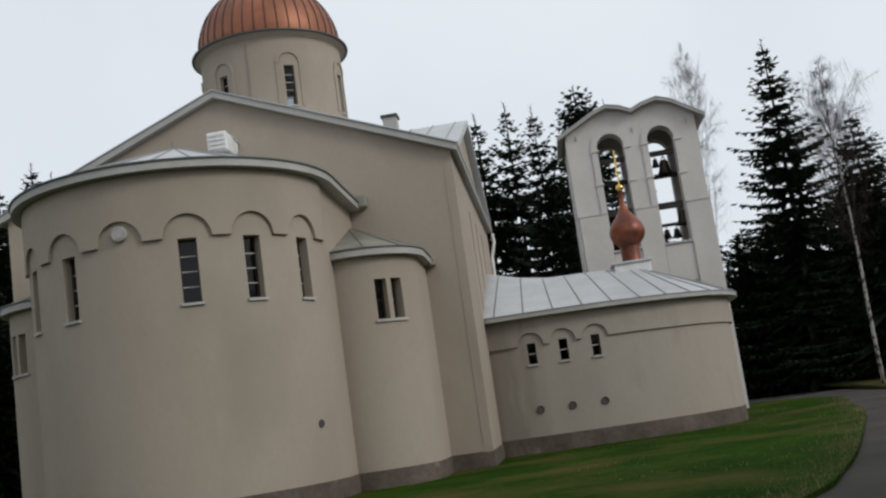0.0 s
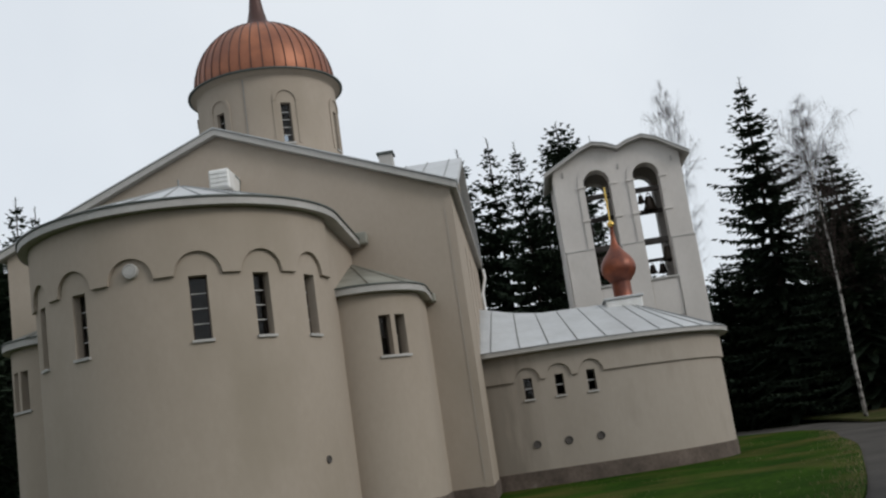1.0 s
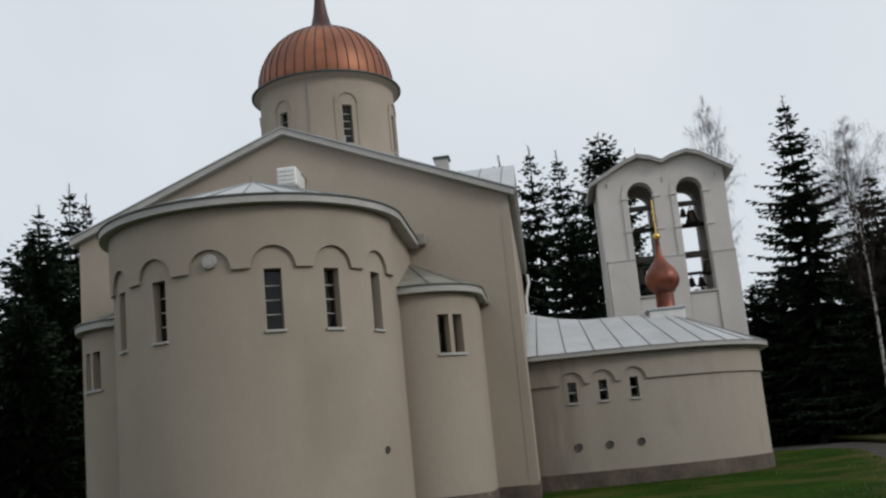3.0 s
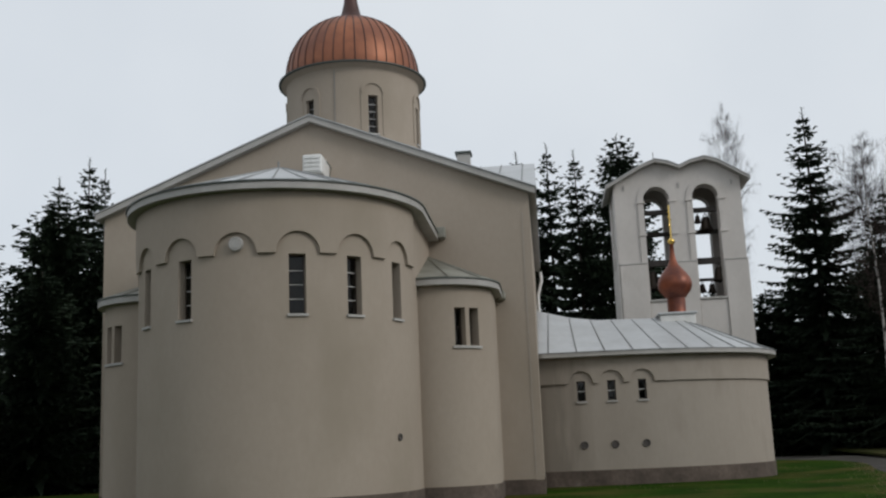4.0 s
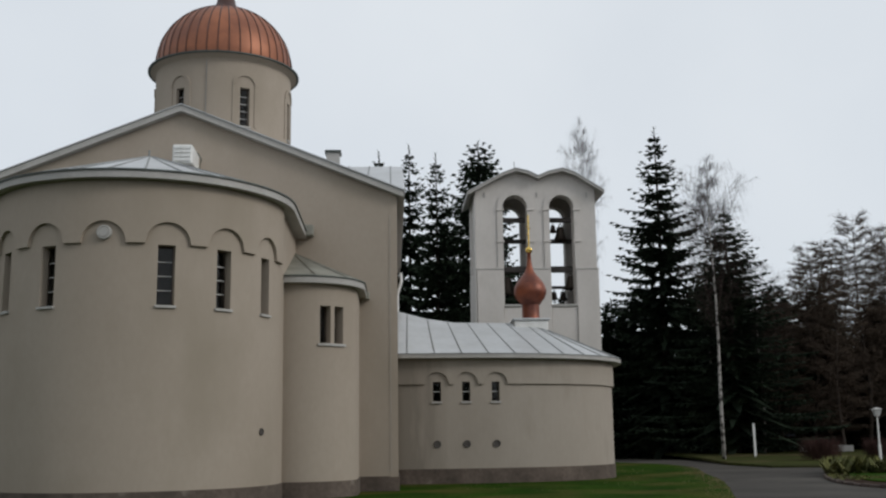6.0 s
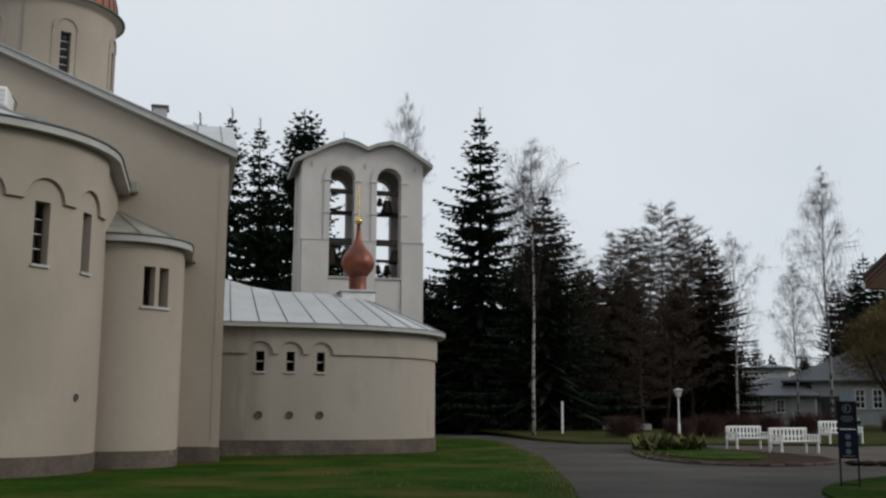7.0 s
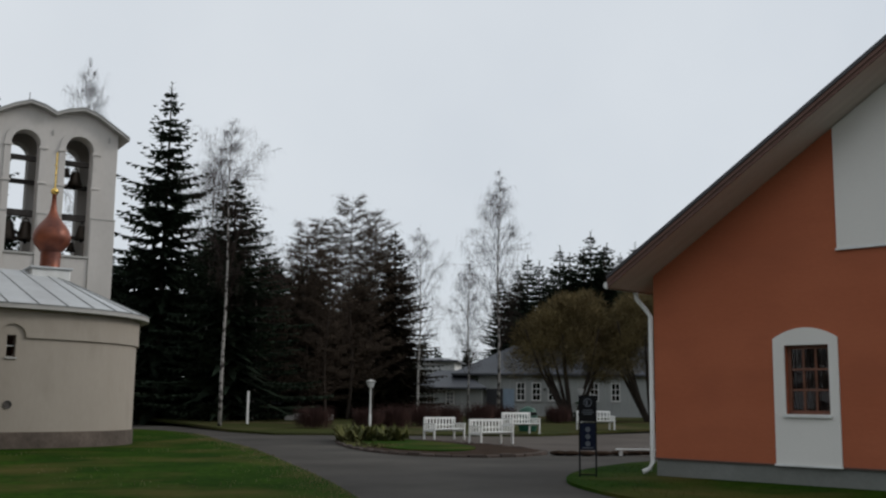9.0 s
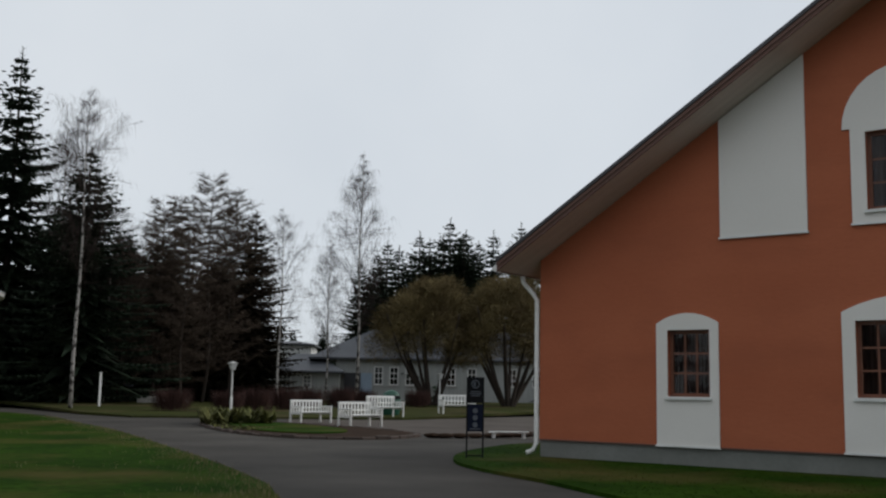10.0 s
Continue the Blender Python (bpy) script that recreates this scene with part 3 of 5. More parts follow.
part("plinth", strip_on(body, -0.2, 0.03, -0.15, 0.44, b1 - 0.03, b2 + 0.03, 0.5), PLINTH, church)
part("plinth", strip_on(body, -0.2, 0.03, -0.15, 0.44, b2 + 0.03, b2 + b1, 0.5), PLINTH, church)


def gable_shell(half, over, z_e, z_r, thick):
    """The outline of a roof shell: under and upper side of two slopes."""
    k = (z_r - z_e) / half
    hw = half + over
    ze = z_e - k * over
    return [(-hw, ze), (0, z_r), (hw, ze), (hw, ze + thick), (0, z_r + thick), (-hw, ze + thick)]


sh = gable_shell(6.28, 0.2, EZ, RZ, 0.18)
part("roof", prism([(CX + x, z + 0.004) for x, z in sh], Y0 - 0.22, Y1 + 0.22), FASCIA, church)
sh2 = gable_shell((Y1 - Y0) / 2 - 0.35, 0.0, EZ + 0.13, RZ, 0.18)
part("roof", prism([(x + YM, z + 0.002) for x, z in sh2], -X1 - 0.24, -X0 + 0.24, m=Matrix.Rotation(radians(90), 4, "Z")), WHITEROOF, church)
top = [(CX + x, z + 0.188) for x, z in (sh[0], sh[1], sh[2])]
top = [(top[0][0] - 0.03, top[0][1]), (top[1][0], top[1][1]), (top[2][0] + 0.03, top[2][1])]
part("roof_sheet", prism(top + [(x, z + 0.03) for x, z in top[::-1]], Y0 - 0.26, Y1 + 0.26), WHITEROOF, church)
for k in range(7):
    x = CX + 1.6 + 0.75 * k
    for yy in (Y0 + 0.4, Y1 - 0.4):
        part("standing_seam", tube([(x, YM, RZ + 0.2), (x, yy, EZ + 0.33)], 0.02, 4), SEAM, church)
part("chimney", box((-3.3, 33.3, 9.0), (-2.86, 33.8, 11.18)), FASCIA, church)
part("chimney_cap", box((-3.36, 33.24, 11.18), (-2.8, 33.86, 11.27), 0.02), DARKEDGE, church)
# thin cable and rain pipe at the corner
part("lightning_cable", tube([(-1.13, GY - 0.02, 7.9), (-1.13, GY - 0.02, 0.6)], 0.006, 4), FASCIA, church)
pipe = [(X1 + 0.22, Y1 - 0.3, EZ - 0.15), (X1 + 0.25, Y1 - 0.3, EZ - 0.5), (X1 + 0.08, Y1 - 0.3, EZ - 1.1), (X1 + 0.08, Y1 - 0.3, 4.2)]
part("rain_pipe", tube(pipe, 0.06, 8), WHITEPAINT, church)

# drum and dome
DX, DY, DR = -7.14, 35.1, 2.4
drum_line = Line(arc_pts(DX, DY, DR, -180, 180, 96))
DW = [-170, -118.5, -63.5, -8.5, 44, 98, 150]


def on_drum(a):
    return DR * radians(a + 180)


dh = [(on_drum(a) - 0.17, on_drum(a) + 0.17, 12.02, 13.38) for a in DW if -178 < a < 178]
part("drum_wall", wall_on(drum_line, 9.0, 14.42, 0.35, dh, 0.2), PLASTER, church, smooth=40)


def hood(c):
    """The round moulding over a drum window."""
    bm = bmesh.new()
    n = 14
    rows = []
    for k in range(n + 1):
        a = math.pi * k / n
        rows.append([bm.verts.new(drum_line.point(c + r * math.cos(a), o, 13.46 + r * math.sin(a))) for r, o in ((0.34, 0), (0.34, 0.05), (0.43, 0.05), (0.43, 0))])
    for a, b in zip(rows, rows[1:]):
        for j in range(3):
            bm.faces.new((a[j], a[j + 1], b[j + 1], b[j]))
    bm.faces.new(rows[0]), bm.faces.new(rows[-1])
    bmesh.ops.recalc_face_normals(bm, faces=bm.faces[:])
    return bm


for h in dh:
    window_on(church, drum_line, *h, 0.17, rows=5, sill=0.04, frame_mat=DARKFRAME, rail_mat=FRAMEPAINT, bar=0.03)
    c = (h[0] + h[1]) / 2
    part("hood_moulding", hood(c), PLASTER, church)
    for d in (-1, 1):
        part("jamb_strip", strip_on(drum_line, 0.0, 0.03, 12.0, 13.46, c + d * 0.385 - 0.045, c + d * 0.385 + 0.045, 0.09), PLASTER, church)
part("down_wire", tube([drum_line.point(on_drum(-95), 0.02, z) for z in (14.3, 13, 11.3)], 0.014, 4), SEAM, church)
part("drum_cornice", revolve([(2.38, 14.36), (2.46, 14.44), (2.6, 14.48), (2.6, 14.5), (2.3, 14.52)], 96, (DX, DY, 0)), PLASTER, church, smooth=30)
part("drum_edge", revolve([(2.60, 14.5), (2.69, 14.5), (2.69, 14.545), (2.3, 14.6)], 96, (DX, DY, 0)), DARKEDGE, church, smooth=30)
prof = [(2.40, 14.56), (2.43, 14.75)]
for k in range(1, 19):
    a = radians(90 * k / 19)
    prof.append((2.43 * math.cos(a) ** 0.95, 14.72 + 2.34 * math.sin(a)))
dome = part("dome", revolve(prof, 72, (DX, DY, 0)), COPPER, church, "streaked orange-brown copper dome", smooth=60)
# raised ribs of the copper sheets
n = 40
for k in range(n):
    a = 2 * math.pi * (k + 0.4) / n
    pts = [(DX + (r + 0.012) * math.cos(a), DY + (r + 0.012) * math.sin(a), z) for r, z in prof[:17]]
    part("rib", tube(pts, 0.02, 4), DARKCOPPER, dome)
sp = part("spire", revolve([(0.72, 16.95), (0.58, 17.05), (0.46, 17.16), (0.36, 17.32), (0.27, 17.7), (0.20, 18.2), (0.15, 18.78), (0.18, 18.8)], 24, (DX, DY, 0)), DARKCOPPER, church, smooth=50)
part("ball", revolve([(0.02, 18.76), (0.12, 18.8), (0.17, 18.9), (0.18, 18.95), (0.15, 19.06), (0.05, 19.14), (0.02, 19.16)], 16, (DX, DY, 0)), GOLD, church, "gilded ball", smooth=60)
part("cross", box((DX - 0.03, DY - 0.03, 19.1), (DX + 0.03, DY + 0.03, 20.6)), GOLD, church)
part("cross", box((DX - 0.36, DY - 0.025, 20.05), (DX + 0.36, DY + 0.025, 20.11)), GOLD, church)

# ---- low chapel wing with its onion cupola ----
WA, WB, WY, WE = 6.9, 5.0, 37.2, 2.5
wing_pts = []
for k in range(121):
    a = radians(-99 + 200 * k / 120)
    c, s = math.cos(a), math.sin(a)
    wing_pts.append((WA * math.copysign(abs(c) ** (2 / WE), c), WY + WB * math.copysign(abs(s) ** (2 / WE), s)))
wing_pts = [(max(x, X1 - 0.05), y) for x, y in wing_pts]
wing_line = Line(wing_pts)
wing = thing("chapel_wing", "low curved cream chapel wing with white metal roof", "chapel", pose(3.0, WY, 0))
SE = wing_line.s_of_x(WA, 0, wing_line.length * 0.6)
wx = [wing_line.s_of_x(x, 0, SE) for x in (0.35, 1.30, 2.26)]
wh = [(s - 0.13, s + 0.13, 2.62, 3.24) for s in wx]
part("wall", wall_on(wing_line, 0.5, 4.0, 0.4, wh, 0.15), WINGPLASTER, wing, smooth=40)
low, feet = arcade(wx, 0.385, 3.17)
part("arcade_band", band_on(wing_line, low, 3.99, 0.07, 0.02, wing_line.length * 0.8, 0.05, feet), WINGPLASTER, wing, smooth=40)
for h in wh:
    window_on(wing, wing_line, *h, 0.13, rows=2, bars=0.035, bar=0.02, frame_mat=DARKFRAME, rail_mat=FRAMEPAINT)
for s in wx:
    bm = revolve([(0.0, 0.008), (0.09, 0.008), (0.095, 0.03), (0.12, 0.03), (0.12, 0.0)], 14)
    o = wing_line.out(s)
    bm.transform(Matrix.Translation(wing_line.point(s, 0.0, 1.27)) @ Vector((o[0], o[1], 0)).to_track_quat("Z", "Y").to_matrix().to_4x4())
    part("vent", bm, BEAM, wing, "round dark vent cover", smooth=30)
part("plinth", strip_on(wing_line, -0.2, 0.03, -0.15, 0.5, 0, wing_line.length, 0.2), PLINTH, wing, "rough brown stone plinth", smooth=40)
weave = Line([wing_line.point(s, 0.36, 0)[:2] for s in np.linspace(0, wing_line.length, 140)])
part("fascia", strip_on(weave, -0.4, 0.0, 3.99, 4.12, 0, weave.length, 0.15), FASCIA, wing, smooth=40)


def wing_apex(p):
    x = min(max(p[0] * 0.85, X1), 4.1)
    return (x, WY, float(np.interp(x, (X1, 0.2, 1.2, 4.1), (6.15, 5.85, 5.7, 5.65))))


wr = cone_roof(weave, wing_apex, 4.13, 120, "wing_roof", WHITEROOF, wing)
seams(weave, wing_apex, 4.13, 27, wr, SEAM)
part("roof_edge", strip_on(weave, -0.02, 0.02, 4.115, 4.14, 0, weave.length, 0.15), SEAM, wing, smooth=40)

cupola = thing("onion_cupola", "red-brown copper onion cupola with gilded cross", "cupola", pose(4.13, WY, 5.55))
part("pedestal", box((3.45, WY - 0.65, 5.2), (4.68, WY + 0.65, 5.69), 0.03), WHITEPAINT, cupola, "white plastered pedestal")
part("pedestal_slab", box((3.38, WY - 0.72, 5.692), (4.75, WY + 0.72, 5.77), 0.02), WHITEROOF, cupola)
part("neck", revolve([(0.36, 5.77), (0.33, 5.85), (0.33, 6.36)], 24, (4.13, WY, 0)), RUSTCOPPER, cupola, smooth=40)
part("onion", revolve([(0.31, 6.34), (0.37, 6.36), (0.42, 6.44), (0.54, 6.58), (0.605, 6.74), (0.615, 6.88), (0.57, 7.06), (0.46, 7.24), (0.31, 7.42), (0.19, 7.58), (0.12, 7.76), (0.085, 8.0), (0.065, 8.30), (0.09, 8.32), (0.02, 8.34)], 32, (4.13, WY, 0)), RUSTCOPPER, cupola, smooth=60)
part("ball", revolve([(0.02, 8.30), (0.1, 8.34), (0.14, 8.42), (0.13, 8.48), (0.05, 8.56), (0.01, 8.57)], 16, (4.13, WY, 0)), GOLD, cupola, smooth=60)
part("cross", box((4.105, WY - 0.025, 8.54), (4.155, WY + 0.025, 9.8), 0.008), GOLD, cupola, "gilded orthodox cross")
for zz, w, tilt in ((9.52, 0.13, 0), (9.3, 0.26, 0), (8.98, 0.15, 24)):
    part("cross_bar", box((-w, -0.02, -0.022), (w, 0.02, 0.022), 0.006, Matrix.Translation((4.13, WY, zz)) @ Euler((0, radians(tilt), radians(70))).to_matrix().to_4x4()), GOLD, cupola)

# ---- bell tower ----
TX0, TX1, TY0, TY1 = 3.03, 8.90, 48.0, 51.3
tower = thing("bell_tower", "white plastered double-arched bell tower with gabled roof", "bell tower", pose(5.95, 50.2, 0))
OP = [(4.95, 0.60), (7.23, 0.60)]
ZB, ZS = 7.7, 12.5


def arch_panel(x0, x1, z0, z_top, y0, y1, openings, bm=None):
    """An upright slab with round-headed openings; z_top(x) is its upper edge."""
    bm = bm or bmesh.new()
    xs = {x0, x1, *[p[0] for p in top_knots if x0 < p[0] < x1]}
    for c, r, zb, zs in openings:
        for k in range(17):
            xs.add(round(c - r * math.cos(math.pi * k / 16), 5))
    xs = sorted(xs)

    def cols(xa, xb):
        xm = (xa + xb) / 2
        for c, r, zb, zs in openings:
            if c - r < xm < c + r:
                f = lambda x: zs + math.sqrt(max(r * r - (x - c) ** 2, 0))
                return [((z0, z0), (zb, zb)), ((f(xa), f(xb)), (z_top(xa), z_top(xb)))]
        return [((z0, z0), (z_top(xa), z_top(xb)))]

    for xa, xb in zip(xs, xs[1:]):
        for (la, lb), (ha, hb) in cols(xa, xb):
            vs = [bm.verts.new(v) for v in ((xa, y0, la), (xb, y0, lb), (xb, y0, hb), (xa, y0, ha), (xa, y1, la), (xb, y1, lb), (xb, y1, hb), (xa, y1, ha))]
            for f in ((0, 1, 2, 3), (5, 4, 7, 6), (4, 5, 1, 0), (3, 2, 6, 7), (0, 3, 7, 4), (1, 5, 6, 2)):
                bm.faces.new([vs[k] for k in f])
    bmesh.ops.remove_doubles(bm, verts=bm.verts[:], dist=1e-4)
    bm.verts.index_update()
    seen = {}
    for f in bm.faces[:]:
        seen.setdefault(tuple(sorted(v.index for v in f.verts)), []).append(f)
    for fs in seen.values():
        if len(fs) > 1:
            bmesh.ops.delete(bm, geom=fs, context="FACES_ONLY")
    bmesh.ops.recalc_face_normals(bm, faces=bm.faces[:])
    return bm


top_knots = [(TX0, 13.28), (4.35, 13.98), (5.0, 14.22), (5.6, 14.08), (6.1, 13.84), (6.6, 14.06), (7.3, 14.22), (7.9, 14.02), (TX1, 13.40)]


def tower_top(x):
    return float(np.interp(x, [k[0] for k in top_knots], [k[1] for k in top_knots]))


for y0, y1 in ((TY0, TY0 + 0.75), (TY1 - 0.75, TY1)):
    part("wall", arch_panel(TX0, TX1, 0.0, tower_top, y0, y1, [(c, r, ZB, ZS) for c, r in OP]), TOWERPLASTER, tower)
part("wall", box((TX0, TY0 + 0.75, 0), (TX0 + 0.6, TY1 - 0.75, 13.28)), TOWERPLASTER, tower)
part("wall", box((TX1 - 0.6, TY0 + 0.75, 0), (TX1, TY1 - 0.75, 13.4)), TOWERPLASTER, tower)
part("floor_slab", box((TX0 + 0.6, TY0 + 0.75, 7.3), (TX1 - 0.6, TY1 - 0.75, 7.66)), TOWERPLASTER, tower)
part("pier", box((6.02 - 0.3, TY0 + 0.75, 7.66), (6.02 + 0.3, TY0 + 1.3, 12.6)), TOWERPLASTER, tower)
# raised frames round the arches, pilasters and wider lower piers
for c, r in OP:
    bm = bmesh.new()
    rows = []
    path = [(c - r, ZB), (c - r, ZS)] + [(c - r * math.cos(math.pi * k / 16), ZS + r * math.sin(math.pi * k / 16)) for k in range(1, 16)] + [(c + r, ZS), (c + r, ZB)]
    for x, z in path:
        k = 0.27 / r
        dx, dz = (x - c) * k, max(z - ZS, 0) * k
        rows.append([bm.verts.new(v) for v in ((x, TY0 + 0.01, z), (x, TY0 - 0.06, z), (x + dx, TY0 - 0.06, z + dz), (x + dx, TY0 + 0.01, z + dz))])
    for a, b in zip(rows, rows[1:]):
        for j in range(3):
            bm.faces.new((a[j], a[j + 1], b[j + 1], b[j]))
    bmesh.ops.recalc_face_normals(bm, faces=bm.faces[:])
    part("arch_frame", bm, TOWERPLASTER, tower)
    for sgn in (-1, 1):
        for zz in (12.32, 10.75):
            part("impost", box((c + sgn * (r + 0.14) - 0.2, TY0 - 0.11, zz), (c + sgn * (r + 0.14) + 0.2, TY0 - 0.062, zz + 0.09), 0.01), TOWERPLASTER, tower)
    part("recessed_panel", box((c - r - 0.02, TY0 - 0.03, 5.9), (c + r + 0.02, TY0 + 0.02, ZB - 0.1), 0.01), TOWERPLASTER, tower)
    part("sill", box((c - r - 0.05, TY0 - 0.1, ZB - 0.09), (c + r + 0.05, TY0 + 0.3, ZB + 0.012), 0.015), FASCIA, tower)
for x0, x1 in ((TX0 - 0.04, OP[0][0] - 0.64), (OP[0][0] + 0.64, OP[1][0] - 0.64), (OP[1][0] + 0.64, TX1 + 0.04)):
    part("lower_pier", box((x0, TY0 - 0.1, 0), (x1, TY0 + 0.02, 9.4), 0.012), TOWERPLASTER, tower)
    part("band", box((x0 - 0.02, TY0 - 0.12, 9.402), (x1 + 0.02, TY0 + 0.02, 9.47), 0.01), FASCIA, tower)
part("lower_pier", box((TX0 - 0.08, TY0 - 0.1, 0), (TX0 + 0.02, TY1, 9.4), 0.012), TOWERPLASTER, tower)
part("side_pilaster", box((TX0 - 0.06, TY0, 9.4), (TX0 + 0.02, TY0 + 0.9, 13.1), 0.012), TOWERPLASTER, tower)
part("side_pilaster", box((TX0 - 0.06, TY1 - 0.9, 9.4), (TX0 + 0.02, TY1, 13.1), 0.012), TOWERPLASTER, tower)
for x in (TX0 + 0.45, 6.05, TX1 - 0.4):
    part("wall_anchor", box((x - 0.03, TY0 - 0.05, 13.0), (x + 0.03, TY0 + 0.01, 13.24), 0.01), FASCIA, tower)
kn = [(TX0 - 0.42, 13.04), *top_knots[1:-1], (TX1 + 0.42, 13.12)]
part("roof", prism([(x, z + 0.01) for x, z in kn] + [(x, z + 0.15) for x, z in kn[::-1]], TY0 - 0.4, TY1 + 0.4), FASCIA, tower)
part("roof_sheet", prism([(x, z + 0.152) for x, z in kn] + [(x, z + 0.18) for x, z in kn[::-1]], TY0 - 0.43, TY1 + 0.43), WHITEROOF, tower)
part("roof_rod", tube([(5.0, TY0 + 0.2, 14.3), (5.0, TY0 + 0.2, 14.85)], 0.02, 5), SEAM, tower)
for z, y, th in ((12.05, TY0 + 1.0, 0.11), (9.55, TY0 + 1.0, 0.13), (8.75, TY0 + 1.6, 0.07), (11.2, TY0 + 2.2, 0.1), (9.9, TY0 + 2.6, 0.08)):
    part("bell_beam", box((TX0 + 0.6, y - th, z - th), (TX1 - 0.6, y + th, z + th), 0.01), BEAM, tower, "grey timber beam carrying the bells")


def make_bell():
    b = thing("bell", "dark bronze bell hanging in the tower", "bell", group="bells of the tower")
    prof = [(0.02, 0.0), (0.14, -0.02), (0.2, -0.1), (0.23, -0.3), (0.27, -0.5), (0.36, -0.68), (0.42, -0.74), (0.4, -0.745), (0.33, -0.68), (0.2, -0.3), (0.02, -0.06)]
    part("body", revolve([(r, z) for r, z in prof], 20), BRONZE, b, local=True, smooth=40)
    part("crown", tube([(-0.1, 0, -0.03), (-0.08, 0, 0.1), (0.08, 0, 0.1), (0.1, 0, -0.03)], 0.03, 6), BRONZE, b, local=True)
    part("hanger", tube([(0, 0, 0.08), (0, 0, 0.22)], 0.025, 6), BEAM, b, local=True)
    part("clapper", revolve([(0.01, -0.2), (0.02, -0.7), (0.06, -0.76), (0.06, -0.84), (0.01, -0.88)], 10), BLACKPAINT, b, local=True)
    return b


bell = make_bell()
bell.matrix_world = Matrix.Translation((7.32, TY0 + 1.0, 11.72)) @ Matrix.Scale(0.95, 4)
for x, y, z, k in ((5.35, TY0 + 1.0, 9.2, 1.15), (4.6, TY0 + 1.0, 9.2, 1.2), (7.0, TY0 + 1.6, 8.55, 0.55), (7.45, TY0 + 1.6, 8.55, 0.6), (6.75, TY0 + 1.6, 8.55, 0.4),
                   (7.75, TY0 + 1.0, 9.25, 0.9), (6.7, TY0 + 2.2, 10.95, 0.6), (6.95, TY0 + 1.0, 11.8, 0.5), (4.5, TY0 + 2.2, 10.95, 0.6)):
    c = copy_thing(bell, Matrix.Translation((x, y, z)))
    c.scale = (k, k, k)

# ---- orange house ----
HD = Vector((0.2204, -0.9754, 0))
HN = Vector((-0.9754, -0.2204, 0))
HP = Vector((12.31, 16.88, 0))
HM = Matrix(((HD.x, -HN.x, 0, HP.x), (HD.y, -HN.y, 0, HP.y), (0, 0, 1, 0), (0, 0, 0, 1)))
house = thing("orange_house", "terracotta rendered gabled house with white window panels", "house", HM)
HW, HDEP, HE = 15.0, 16.0, 4.18
HK = 0.624
HR = HE + HK * HW / 2
front = Line([(0, HDEP), (0, 0), (HW, 0), (HW, HDEP), (0, HDEP)])
hs0 = HDEP


def hpart(name, bm, mat, parent=None, label="", smooth=None):
    bm.transform(HM)
    return part(name, bm, mat, parent or house, label, smooth=smooth)


WIN1 = (2.93, 3.80, 1.33, 2.62)
WIN2 = (6.50, 8.30, 1.37, 2.72)
WINU = (6.78, 8.10, 4.68, 6.10)
hh = [(hs0 + a, hs0 + b, lo, hi) for a, b, lo, hi in (WIN1, WIN2)]
bm = wall_on(front, 0.38, HE, 0.35, hh, 3.0)
# gable with the upper window, built of upright strips round the opening


def gtop(x):
    return HE + HK * min(x, HW - x)


for xa, xb, lo in ((0, WINU[0], HE), (WINU[1], HW, HE), (WINU[0], WINU[1], WINU[3])):
    pts = [(xa, lo), (xb, lo), (xb, gtop(xb))] + ([(HW / 2, HR)] if xa < HW / 2 < xb else []) + ([(xa, gtop(xa))] if gtop(xa) > lo else [])
    prism(pts, 0, 0.35, bm)
prism([(WINU[0], HE), (WINU[1], HE), (WINU[1], WINU[2]), (WINU[0], WINU[2])], 0, 0.35, bm)
prism([(0, HE), (HW, HE), (HW / 2, HR)], HDEP - 0.35, HDEP, bm)
hpart("wall", bm, ORANGE)
hpart("plinth", strip_on(front, -0.25, -0.02, -0.1, 0.38, 0, front.length, 2.0), HOUSEPLINTH, label="grey concrete plinth")
hpart("drip_edge", strip_on(front, -0.02, 0.03, 0.37, 0.40, hs0, hs0 + HW, 1.0), BARGE)


def segment_panel(a0, a1, z0, zs, rise, hole):
    """A white raised panel with a shallow arched head and an opening."""
    n = 12
    c, w = (a0 + a1) / 2, (a1 - a0) / 2
    bm = bmesh.new()
    f = lambda x: zs + rise * max(1 - ((x - c) / w) ** 2, 0) ** (0.5 if rise > 0.5 else 1.0)
    xs = sorted({a0, a1, hole[0], hole[1], *[c - w * math.cos(math.pi * k / n) for k in range(n + 1)]})
    for xa, xb in zip(xs, xs[1:]):
        spans = [((z0, z0), (hole[2], hole[2])), ((hole[3], hole[3]), (f(xa), f(xb)))] if hole[0] <= xa and xb <= hole[1] else [((z0, z0), (f(xa), f(xb)))]
        for (la, lb), (ha, hb) in spans:
            prism([(xa, la), (xb, lb), (xb, hb), (xa, ha)], -0.035, -0.003, bm)
    bmesh.ops.remove_doubles(bm, verts=bm.verts[:], dist=1e-4)
    return bm


